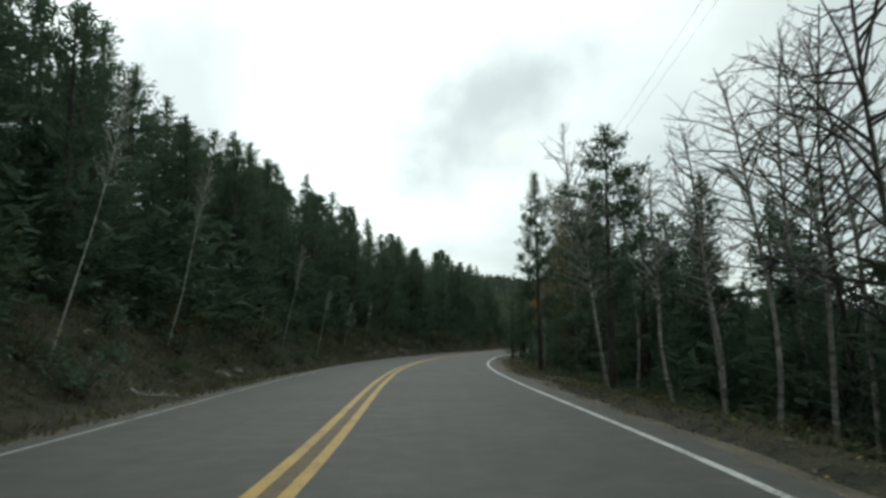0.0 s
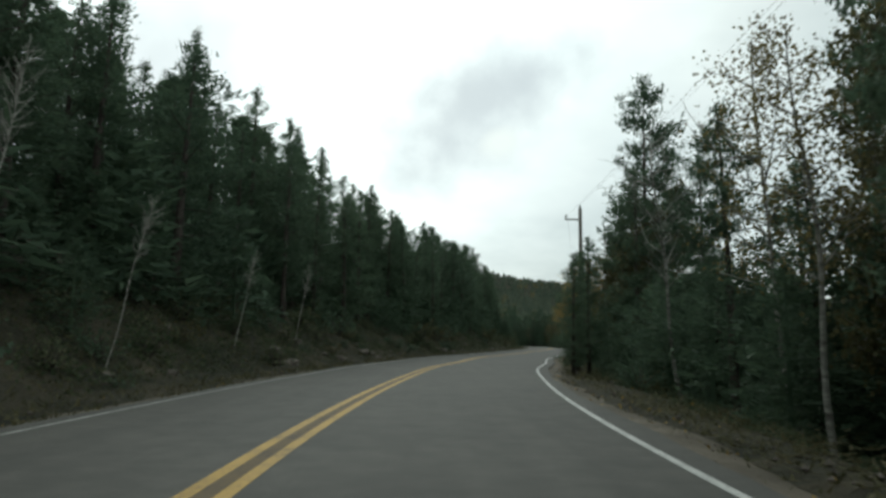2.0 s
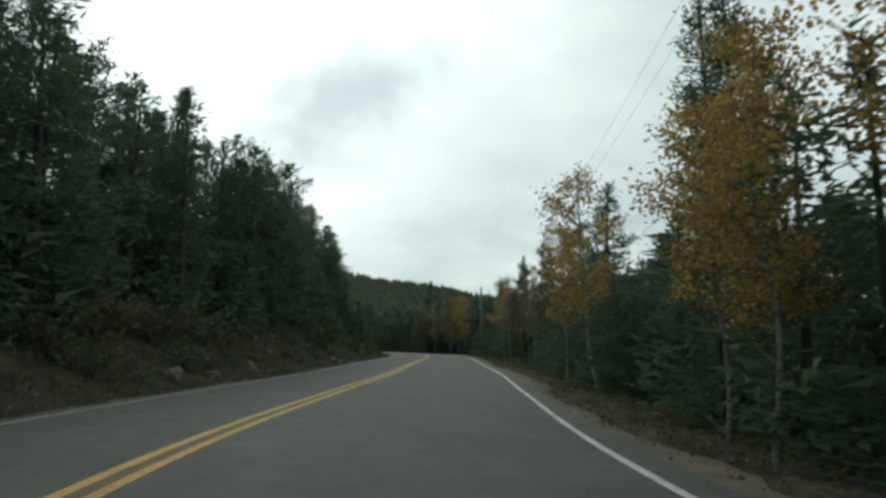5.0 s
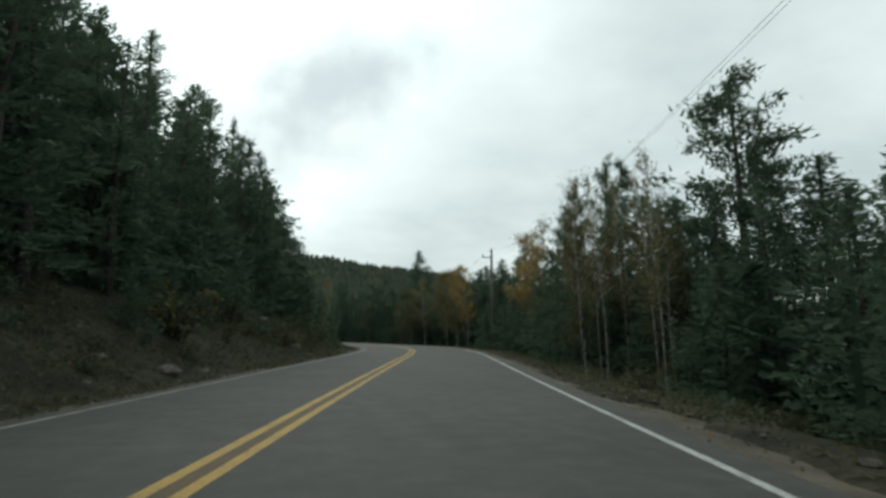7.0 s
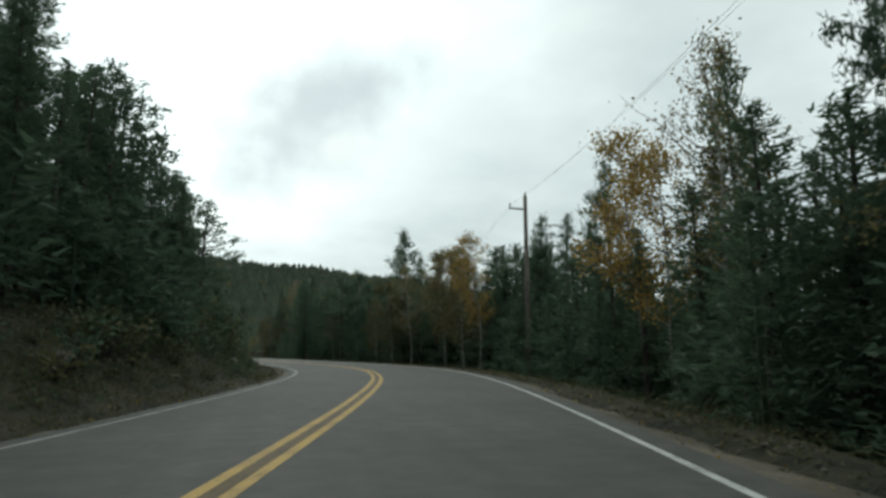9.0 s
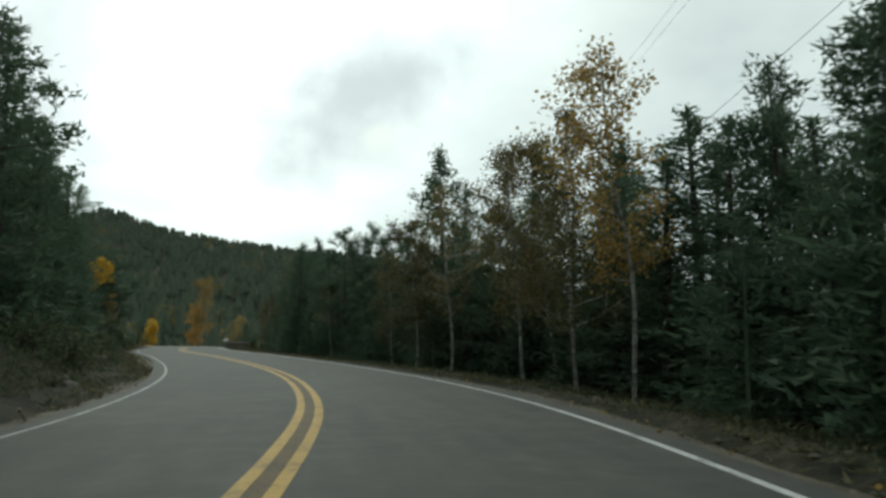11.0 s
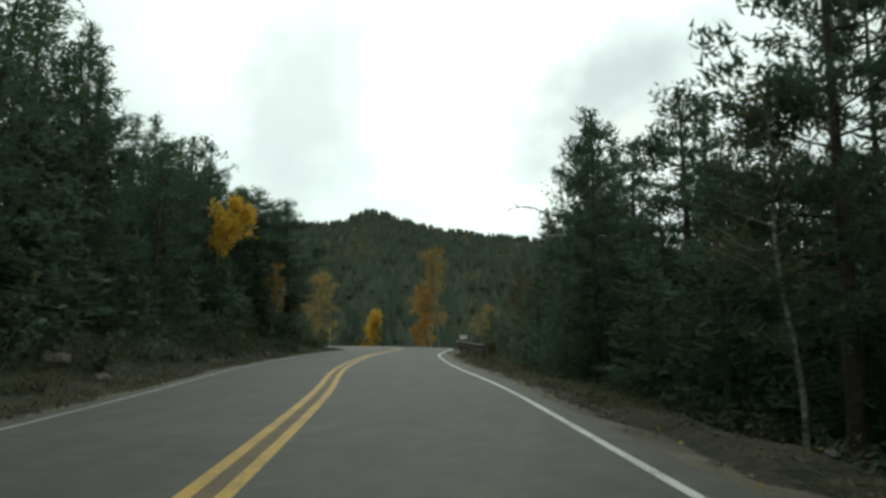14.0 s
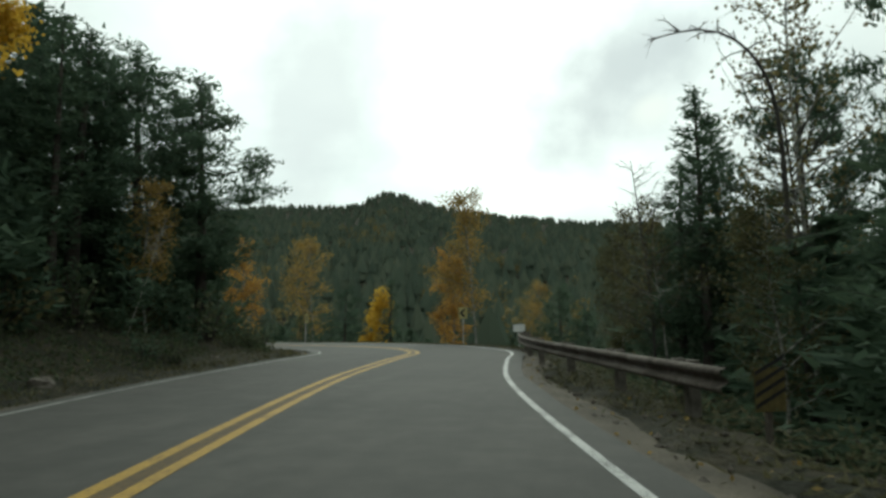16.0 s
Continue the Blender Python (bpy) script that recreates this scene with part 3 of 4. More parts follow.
FIR_LABEL, PINE_LABEL = "dark green fir with a pointed dense crown", "dark green ponderosa pine with open clumped branches"
pick = random.Random(7)


def stand(kind, x, y, top, wide=1.0, group="trees along the road", near=False):
    """A tree whose tip stands at the height top above the road."""
    z = gz(x, y) - 0.15
    turn = pick.uniform(0, 6.28)
    if kind == "fir":
        t, c = pick.choice(NEAR_FIRS if near else FIRS)
        th, full = tree_of("fir_tree", t, c, FIR_LABEL, "tree", group), 11.0
    else:
        t, c = pick.choice(NEAR_PINES if near else PINES)
        th, full = tree_of("pine_tree", t, c, PINE_LABEL, "tree", group), 10.0
    s = (top - z) / full
    return lay(th, x, y, s, turn, wide * min(1.25, max(0.8, 1.0 / s ** 0.5)))


# tips measured along the right verge: x, y, height of the tip
RIGHT_PINES = [(4.2, 29.8, 8.5, 0.75), (4.6, 18.8, 7.1, 0.95), (8.3, 36.6, 9.6, 0.75), (10.8, 59.2, 15.0), (12.5, 55.9, 10.1), (7.7, 42.4, 7.5), (9.5, 56.5, 9.3),
               (24.6, 106.5, 9.5, 1.6), (27.6, 121.5, 10.5, 0.7), (25.1, 120.0, 8.8, 0.6), (26.6, 118.2, 9.6, 0.65),
               (28.0, 127.4, 9.2, 0.8), (27.4, 133.2, 7.5, 0.8)]
RIGHT_FIRS = [(19.6, 93.7, 9.3, 1.5), (13.4, 75.0, 9.4, 1.0), (5.0, 49.6, 4.4, 1.2), (6.0, 53.4, 5.0, 1.2), (8.1, 20.9, 6.4), (6.1, 51.9, 5.4), (15.4, 78.7, 11.0), (25.8, 107.5, 7.8, 1.6), (25.3, 103.9, 6.3, 1.6), (24.6, 101.0, 6.0, 1.5), (28.7, 142.7, 7.4), (30.8, 144.3, 7.9)]
FILL_FIRS = [(9.4, 37.5, 6.0), (10.6, 39.5, 6.6), (9.6, 34.5, 5.8), (11.5, 36.5, 6.6), (8.6, 40.5, 5.6), (12.0, 33.5, 6.2), (8.4, 31.5, 5.0), (10.0, 19.0, 5.6), (11.5, 24.0, 6.3), (9.5, 25.5, 5.6), (12.5, 18.0, 6.3), (10.5, 30.0, 6.8), (9.0, 33.0, 6.3), (27.0, 112.0, 6.2), (29.0, 115.5, 6.4),
             (24.8, 111.5, 5.2), (30.0, 109.0, 6.3), (28.0, 104.5, 6.0), (23.6, 117.0, 5.0), (31.0, 120.0, 6.8), (26.0, 188.0, 6.0), (24.0, 191.5, 5.4), (22.8, 195.5, 5.2), (27.0, 183.0, 4.8), (27.6, 170.6, 5.4, 1.3), (28.6, 173.0, 5.4, 1.3), (29.5, 166.4, 5.6, 1.3), (30.2, 170.0, 6.0, 1.3), (30.6, 159.2, 6.4, 1.5), (30.2, 149.0, 6.2, 1.5), (25.7, 113.3, 6.8, 1.6), (24.9, 110.8, 6.3, 1.5), (27.2, 113.8, 7.0, 1.5)]
BEND_PINES = [(28.1, 171.1, 11.2, 1.4), (30.9, 147.9, 7.2), (28.8, 143.1, 5.9), (23.2, 177.6, 7.7), (25.1, 181.0, 8.6, 0.8), (29.3, 164.3, 7.0), (25.5, 175.9, 7.0), (27.1, 177.7, 7.1), (20.6, 193.6, 8.7, 1.05), (21.4, 203.0, 9.3, 0.9), (21.9, 199.6, 10.0, 0.85), (21.8, 212.8, 9.9, 1.3), (20.4, 187.9, 7.6, 0.95), (22.5, 184.8, 7.2, 1.3)]
BEND_FIRS = [(28.4, 168.2, 8.6, 1.2), (30.9, 151.2, 7.4, 1.7), (31.4, 156.4, 7.8, 1.8), (33.2, 160.4, 8.6, 1.8), (30.4, 163.0, 7.4, 1.6), (29.7, 153.8, 6.0, 1.5), (34.2, 147.6, 8.2, 1.5), (32.4, 167.0, 8.4, 1.8), (19.6, 198.3, 6.4), (18.7, 213.4, 9.0, 1.5), (19.6, 214.8, 8.2, 1.5), (18.1, 215.0, 6.8, 1.5), (23.4, 187.5, 7.4, 1.4), (21.6, 189.8, 7.2, 1.3)]
LEFT_FIRS = [(-10.8, 41.0, 12.5, 1.3), (-12.5, 43.0, 13.5, 1.4), (-10.4, 33.5, 11.5, 1.3), (-11.5, 30.5, 11.6, 1.4), (-12.6, 24.0, 13.2), (-13.0, 27.4, 12.9), (-11.7, 36.6, 12.8), (-11.8, 47.8, 14.0), (-11.0, 53.5, 14.6), (-9.0, 67.4, 14.8), (-9.8, 60.2, 14.7), (-8.6, 63.8, 14.2), (-7.5, 69.4, 13.9), (-5.3, 78.3, 13.4), (-5.0, 83.5, 14.0),
             (-1.2, 97.5, 13.9), (4.4, 118.9, 14.5), (2.8, 109.0, 13.5), (5.7, 131.5, 16.2), (9.5, 132.0, 10.8), (6.9, 138.5, 16.6), (9.0, 134.0, 12.8)]
LEFT_BEND = [(7.1, 174.9, 10.5, 1.5), (3.4, 188.6, 10.5, 1.5), (10.9, 147.9, 11.8), (12.0, 148.0, 9.5), (10.8, 160.0, 11.9), (8.3, 170.5, 11.7), (3.0, 186.0, 13.8), (-0.8, 198.5, 12.3), (1.5, 198.0, 10.9), (4.3, 181.1, 10.6),
             (2.0, 189.8, 12.8), (-2.0, 210.2, 11.0)]
LEFT_PINES = [(0.2, 206.0, 9.8, 1.9), (0.2, 208.9, 10.2, 1.8), (1.2, 211.2, 9.9, 1.8), (-3.0, 204.0, 11.0, 1.4), (-1.6, 206.4, 9.6, 1.2)]
taken = []
for rows, kind in ((RIGHT_PINES, "pine"), (RIGHT_FIRS, "fir"), (FILL_FIRS, "fir"), (BEND_PINES, "pine"), (BEND_FIRS, "fir"), (LEFT_FIRS, "fir"), (LEFT_BEND, "fir"), (LEFT_PINES, "pine")):
    for x, y, top, *wd in rows:
        stand(kind, x, y, top, wd[0] if wd else 1.1, near=rows is not FILL_FIRS)
        taken.append((x, y))

# the woods between them
def scatter(n, y0, y1, d0, d1, lo, hi, gap, group, pines=0.3, wide=1.3):
    made = 0
    for _ in range(n * 30):
        if made >= n:
            return
        i = pick.randrange(len(LINE))
        if not y0 < LINE[i][1] < y1 or LINE[i][0] < -30:
            continue
        d = pick.uniform(d0, d1)
        x, y = LINE[i] + NOR[i] * d + np.array((pick.uniform(-1, 1), pick.uniform(-1, 1)))
        if any((x - a) ** 2 + (y - b) ** 2 < gap * gap for a, b in taken):
            continue
        dd = side_of(np.array([x]), np.array([y]))[0][0]
        if d > 0 and (55 < y < 72 or 97 < y < 113 or 149 < y < 161) and abs(dd) < 9.8:
            continue
        if d < 0 and 136 < y < 150 and abs(dd) < 10.7:
            continue
        if abs(dd) < min(abs(d0), abs(d1)) - 0.5:
            continue
        taken.append((x, y))
        stand("pine" if pick.random() < pines else "fir", x, y, gz(x, y) + pick.uniform(lo, hi), wide * pick.uniform(0.85, 1.2), group)
        made += 1


scatter(112, -6, 140, -13, -8.6, 8.2, 10.4, 1.4, "trees on the bank", 0.3, 1.25)
scatter(22, -6, 140, -18, -12, 9, 11, 2.3, "trees on the bank", 0.2, 1.3)
scatter(60, 140, 219, -14, -7.8, 7.8, 10.2, 1.4, "trees on the bank", 0.35, 1.25)
scatter(36, 4, 60, 8.6, 12.5, 5.0, 6.4, 1.4, "trees below the road", 0.2)
scatter(52, 60, 140, 8.4, 13, 5.4, 7.4, 1.4, "trees below the road", 0.2)
scatter(38, 140, 194, 8.2, 13, 5.2, 7.0, 1.4, "trees below the road", 0.25)
scatter(14, 194, 222, 9.5, 14, 4.2, 6.0, 1.5, "trees below the road", 0.3)


def rows_along(n, y0, y1, d0, d1, lo, hi, full, keep, wd=1.1):
    out = []
    while len(out) < n:
        i = pick.randrange(len(LINE))
        if not y0 < LINE[i][1] < y1 or LINE[i][0] < -30:
            continue
        x, y = LINE[i] + NOR[i] * pick.uniform(d0, d1) + np.array((pick.uniform(-1, 1), pick.uniform(-1, 1)))
        if abs(side_of(np.array([x]), np.array([y]))[0][0]) < keep:
            continue
        if y > 223 and -9 < x < 14:
            continue
        out.append((x, y, pick.uniform(lo, hi) / full, wd))
    return out


small = rows_along(150, -6, 140, -11.0, -7.4, 2.0, 5.0, 4.0, 7.0, 1.4) + rows_along(85, 140, 219, -11.0, -6.8, 1.5, 4.0, 4.0, 6.5, 1.3) + rows_along(120, 0, 224, 9.0, 13.5, 3.0, 5.6, 4.0, 8.6, 1.4)
edge = (rows_along(50, 4, 97, 6.9, 9.2, 2.4, 4.6, 4.0, 6.7, 1.25) + rows_along(32, 60, 97, 7.2, 9.2, 2.4, 4.6, 4.0, 7.0, 1.25) + rows_along(32, 113, 148, 7.0, 9.2, 2.2, 4.6, 4.0, 6.8, 1.25)
        + rows_along(46, 162, 196, 6.6, 9.2, 2.2, 4.4, 4.0, 6.3, 1.25) + rows_along(44, 97, 163, 8.6, 11.0, 2.6, 5.0, 4.0, 8.2, 1.3) + rows_along(40, 0, 140, -8.6, -7.0, 1.2, 2.6, 4.0, 6.8, 1.5))
merged("edge_firs", EDGE_FIRS, edge, NEEDLE_FIR, "dense dark young firs at the edge of the verge", "undergrowth")
merged("young_firs", SMALL_FIRS, small, NEEDLE_FIR, "dense dark young firs under the taller trees", "undergrowth")
back = rows_along(50, -6, 140, -26, -16, 10, 13, 11.0, 15, 1.5) + rows_along(45, 140, 219, -26, -13, 7.5, 10.5, 11.0, 9.5, 1.4) + rows_along(80, -2, 226, 15, 30, 8.5, 12, 11.0, 14, 1.6) + rows_along(130, 2, 226, 10.8, 15, 6.0, 8.0, 11.0, 10, 2.0)
belt = [(pick.uniform(-34, 30), pick.uniform(241, 256), pick.uniform(4.0, 6.5) / 11.0, 1.9) for _ in range(75)]
back += [r for r in belt if abs(side_of(np.array([r[0]]), np.array([r[1]]))[0][0]) > 8]
merged("back_woods", BACK_FIRS, back, NEEDLE_FIR, "dark conifer woods behind the roadside trees", "woods")


# ---- aspens ----
BARE = [broadleaf(50 + k, 9.0, 1.3, 0, b, ASPEN, LEAF_OCHRE) for k, b in enumerate((0.9, 0.5, 1.3))]
SLIM = [broadleaf(120 + k, 9.0, 0.9, 0, b, PALE_ASPEN, LEAF_OCHRE, 0.62) for k, b in enumerate((0.5, 0.3, 0.7))]
DULL = [broadleaf(88 + k, 8.5, 1.35, 13.0, b, ASPEN, LEAF_DULL, 0.34, 0.09) for k, b in enumerate((0.7, 0.5))]
DULL_BROAD = [broadleaf(95 + k, 8.5, 1.45, 44.0, b, ASPEN, LEAF_DULL, 0.30, 0.075) for k, b in enumerate((0.8,))]
BROAD = [broadleaf(85 + k, 8.5, 1.5, 42.0, b, ASPEN, LEAF_OLIVE, 0.30, 0.095) for k, b in enumerate((0.9, 0.6))]
THIN_DULL = [broadleaf(63 + k, 9.0, 1.15, 11.0, b, ASPEN, LEAF_DULL, 0.40, 0.075) for k, b in enumerate((0.7, 0.5))]
OCHRE = [broadleaf(70 + k, 8.5, 1.25, 24.0, b, ASPEN, LEAF_OCHRE, 0.36, 0.09) for k, b in enumerate((0.5, 0.3))]
OLIVE = [broadleaf(80 + k, 8.5, 1.3, 25.0, b, ASPEN, LEAF_OLIVE, 0.24, 0.09) for k, b in enumerate((0.6, 0.4))]
ORANGE = [broadleaf(90, 9.0, 1.2, 22.0, 0.3, ASPEN, LEAF_ORANGE, 0.2, 0.14)]
GOLD = [broadleaf(100, 6.0, 1.05, 34.0, 0.9, ASPEN, LEAF_YELLOW, 0.6, 0.11)]
GOLD_BUSH = [broadleaf(105, 4.0, 0.62, 44.0, 0.2, ASPEN, LEAF_YELLOW, 0.18, 0.13)]
SNAG = [broadleaf(110 + k, 9.0, 1.5, 0, b, GREY_BARK, LEAF_OCHRE, 0.2) for k, b in enumerate((0.3, 0.5))]


def aspen(models, full, x, y, top, label, turn=None, wide=1.0, tilt=None, tilt_dir=0.0):
    if tilt is None:  # stems by the road lean out over it a little
        tilt, tilt_dir = (pick.uniform(1.5, 6.0), -90) if x > 3 else (0.0, 0.0)
    t, c = pick.choice(models)
    th = tree_of("aspen_tree" if "snag" not in label else "dead_tree", t, c, label, "tree", "aspens along the road" if "snag" not in label else "dead trees")
    z = gz(x, y) - 0.15
    s = (top - z) / full
    lay(th, x, y, s, pick.uniform(0, 6.28) if turn is None else turn, wide / max(0.7, s ** 0.3), 0.15, radians(tilt), radians(tilt_dir))
    taken.append((x, y))


for x, y, top in [(4.1, 17.0, 5.2), (4.5, 13.6, 4.6), (5.1, 12.7, 5.3), (5.8, 12.2, 6.3), (6.7, 11.8, 6.8), (7.5, 12.2, 7.0), (6.6, 16.7, 5.6), (6.0, 22.0, 7.6), (7.7, 24.1, 7.4), (8.6, 15.0, 7.8), (7.0, 44.0, 7.8)]:
    aspen(BARE, 9.0, x, y, top, "bare pale aspen with crooked twigs")
for x, y, top in [(18.6, 105.8, 5.6), (18.2, 103.9, 5.2), (19.1, 102.6, 5.6), (20.0, 93.2, 4.6), (20.3, 105.0, 5.6), (21.7, 110.8, 5.8), (23.4, 111.8, 7.2)]:
    aspen(THIN_DULL, 9.0, x, y, top, "slender pale aspen with a few brown leaves", wide=0.5, tilt=4.0, tilt_dir=-90)
for x, y, top in [(6.0, 29.6, 8.0), (5.0, 33.4, 5.6), (7.2, 38.0, 7.5)]:
    aspen(THIN_DULL, 9.0, x, y, top, "pale aspen with a few brown leaves")
for x, y, top in [(25.4, 124.3, 7.6), (22.4, 177.2, 4.6), (20.5, 206.7, 9.8), (17.6, 212.6, 4.6)]:
    aspen(THIN_DULL, 9.0, x, y, top, "pale aspen with a few brown leaves")
for x, y, top in [(8.8, 68.6, 3.9), (9.5, 70.4, 4.3), (9.5, 66.8, 4.8), (9.2, 64.0, 6.0), (11.6, 71.5, 6.2), (12.6, 82.5, 4.8), (12.3, 79.6, 5.8), (27.0, 128.8, 6.6), (27.6, 131.6, 7.9)]:
    aspen(OCHRE, 8.5, x, y, top, "white-stemmed aspen in ochre autumn leaf")
aspen(OCHRE, 8.5, 27.7, 148.6, 7.4, "tall white-stemmed aspen with thin ochre crown", tilt=4.5, tilt_dir=-90)
for x, y, top in [(12.6, 66.4, 7.6), (13.9, 68.6, 7.2), (9.9, 63.0, 6.0), (12.8, 74.0, 5.6), (7.0, 35.0, 6.4), (8.0, 33.2, 7.0), (6.7, 32.0, 5.4), (9.0, 36.4, 7.2), (22.0, 113.0, 5.6), (28.0, 126.4, 6.4), (26.4, 164.6, 5.2), (27.6, 151.5, 7.0), (24.9, 166.8, 4.4), (23.6, 115.6, 5.2), (24.6, 113.4, 5.6), (25.0, 118.5, 5.4), (22.8, 108.0, 5.0), (17.0, 229.0, 5.6), (18.4, 203.0, 3.6), (17.3, 216.0, 5.6), (16.2, 219.5, 4.8)]:
    aspen(OLIVE, 8.5, x, y, top, "aspen in dull olive autumn leaf")
for x, y, top, lean in [(-8.4, 36.0, 6.4, 7), (-7.8, 13.6, 6.8, 9), (-8.6, 21.5, 7.2, 7), (-7.3, 39.5, 4.4, 8), (-6.9, 48.0, 4.2, 6), (-6.4, 56.0, 4.6, 5), (2.4, 205.6, 4.2, 14)]:
    aspen(SLIM, 9.0, x, y, top, "thin leaning bare aspen on the bank", wide=0.5, tilt=lean + 4, tilt_dir=90)
for x, y, top in [(28.0, 156.8, 7.6), (28.9, 156.4, 7.8)]:
    aspen(DULL_BROAD, 8.5, x, y, top, "tall aspen with a broad brown-ochre crown", wide=1.1)
aspen(DULL, 8.5, 26.3, 161.0, 6.8, "pale leaning aspen with thin brown leaf", tilt=3, tilt_dir=-90)
for x, y, top in [(10.5, 60.6, 7.0), (11.5, 62.4, 9.0), (12.6, 60.6, 9.6), (10.3, 57.6, 6.4), (13.2, 63.4, 9.0)]:
    aspen(BROAD, 8.5, x, y, top, "tall aspen with a broad dull olive crown", wide=1.1, tilt=1.0, tilt_dir=90)
aspen(BROAD, 8.5, 25.4, 163.9, 6.0, "leaning aspen with a broad dull olive crown", wide=1.1, tilt=3.5, tilt_dir=-90)
aspen(OCHRE, 8.5, 8.9, 227.5, 8.4, "tall ochre aspen beyond the bend", wide=1.1)
aspen(ORANGE, 9.0, 7.4, 228.5, 5.0, "orange aspen beyond the bend", wide=1.1)
aspen(ORANGE, 9.0, -6.4, 228.6, 6.2, "orange aspen beyond the bend", wide=1.2)
aspen(OCHRE, 8.5, -6.5, 239.6, 7.6, "dull ochre aspen beyond the bend", wide=1.2)
aspen(OCHRE, 8.5, 11.3, 247.0, 4.2, "dull ochre aspen beyond the bend")
aspen(GOLD_BUSH, 4.0, -0.7, 239.0, 3.1, "small golden aspen beyond the bend")
aspen(GOLD, 6.0, 1.28, 199.5, 7.9, "golden aspen leaning from the bank", wide=0.8, tilt=18, tilt_dir=90)
aspen(OCHRE, 8.5, 2.2, 206.6, 5.3, "white-stemmed aspen in ochre autumn leaf")
for x, y, top in [(20.9, 209.0, 8.2), (17.0, 213.0, 6.6), (7.0, 10.4, 8.6), (8.2, 13.4, 8.0)]:
    aspen(SNAG, 9.0, x, y, top, "grey dead pine snag with bare branches")


aspen(BARE, 9.0, 5.1, 21.3, 8.2, "bare pale aspen leaning over the road", wide=0.7, tilt=8.5, tilt_dir=-90)


def arched_snag(x, y):
    """A dead pine whose top has bent over towards the road, with bare drooping twigs."""
    rng = np.random.default_rng(63)
    line = spline([(0.35, gz(x, y) - 0.3), (0.1, 3.0), (0.0, 5.4), (-0.3, 6.9), (-0.95, 7.8), (-1.8, 8.15), (-3.0, 8.0)], 0.35)
    pts = [np.array((a, 0.25 * math.sin(0.5 * b), b)) for a, b in line]
    us = np.linspace(0, 1, len(pts))
    pieces, limbs = [tube(pts, [0.10 * (1 - u) ** 0.8 + 0.012 for u in us], 8)], []
    for k in range(9, len(pts) - 1):
        for _ in range(2 if k % 2 else 3):
            ln = rng.uniform(0.4, 1.5) * (1.1 - 0.6 * us[k])
            a = rng.uniform(0, 6.283)
            d = np.array((math.cos(a), math.sin(a), rng.uniform(-0.1, 0.5)))
            tip = pts[k] + d * ln - (0, 0, 0.3 * ln * ln)
            mid = pts[k] + d * ln * 0.55
            limb = [tube([pts[k], mid, tip], [0.022, 0.013, 0.004], 4, False)]
            for _ in range(2):
                e = mid + (d * 0.5 + rng.normal(0, 0.45, 3)) * ln * 0.5
                limb.append(tube([mid, (mid + e) / 2, e - (0, 0, 0.06)], [0.009, 0.006, 0.003], 3, False))
            limbs.append(join(*limb))
    root = new("dead_tree")
    root.location = (x, y, 0)
    part("trunk", mesh("snag_trunk", *join(*pieces), GREY_BARK, True), root)
    for q in limbs:
        part("limb", mesh("snag_limb", *q, GREY_BARK, True), root)
    tagged(root, "grey dead pine bent over in an arch above the firs", "tree", "dead trees")


arched_snag(19.4, 206.1)


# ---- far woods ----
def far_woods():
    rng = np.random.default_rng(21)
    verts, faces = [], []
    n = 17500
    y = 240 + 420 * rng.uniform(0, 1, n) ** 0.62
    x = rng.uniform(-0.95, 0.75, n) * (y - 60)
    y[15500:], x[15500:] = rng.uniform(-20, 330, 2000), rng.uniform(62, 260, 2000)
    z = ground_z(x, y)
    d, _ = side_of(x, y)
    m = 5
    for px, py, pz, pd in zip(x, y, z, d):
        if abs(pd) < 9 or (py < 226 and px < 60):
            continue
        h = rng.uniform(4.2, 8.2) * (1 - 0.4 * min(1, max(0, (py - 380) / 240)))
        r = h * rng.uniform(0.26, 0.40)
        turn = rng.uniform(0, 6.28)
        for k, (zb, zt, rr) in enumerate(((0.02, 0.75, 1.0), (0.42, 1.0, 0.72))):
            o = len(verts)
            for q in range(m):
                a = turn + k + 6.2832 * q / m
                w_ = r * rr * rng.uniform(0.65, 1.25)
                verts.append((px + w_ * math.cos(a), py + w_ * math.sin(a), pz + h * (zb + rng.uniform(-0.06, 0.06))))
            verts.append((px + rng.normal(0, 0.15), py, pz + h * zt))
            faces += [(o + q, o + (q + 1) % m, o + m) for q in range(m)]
    tagged(new("far_woods", mesh("far_woods", verts, faces, NEEDLE_FAR_HAZED)), "dark conifer woods covering the distant hillside", "woods", kind="stuff")


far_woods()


def far_aspens():
    """Rounded ochre crowns in loose groups over the hillside."""
    rng = np.random.default_rng(5)
    cs = []
    for _ in range(95):
        gy = 245 + 360 * rng.uniform(0, 1)
        gx = rng.uniform(-0.62, 0.25) * (gy - 100)
        for _ in range(rng.integers(1, 5)):
            x, y = gx + rng.normal(0, 5), gy + rng.normal(0, 6)
            h = rng.uniform(4.5, 8.5)
            m = 46
            d_ = rng.normal(size=(m, 3))
            d_ /= np.linalg.norm(d_, axis=1)[:, None]
            cs.append(np.array((x, y, gz(x, y) + 0.64 * h)) + d_ * rng.uniform(0.4, 1, (m, 1)) * np.array((0.26, 0.26, 0.36)) * h)
    cs = np.concatenate(cs)
    v, f = leaves(cs, rng.uniform(0.4, 0.9, len(cs)), rng.normal(size=(len(cs), 3)), rng, 0.9)
    tagged(new("far_aspens", mesh("far_aspens", v.tolist(), f.tolist(), LEAF_DULL)), "scattered dull ochre aspens on the distant hillside", "woods", kind="stuff")


far_aspens()


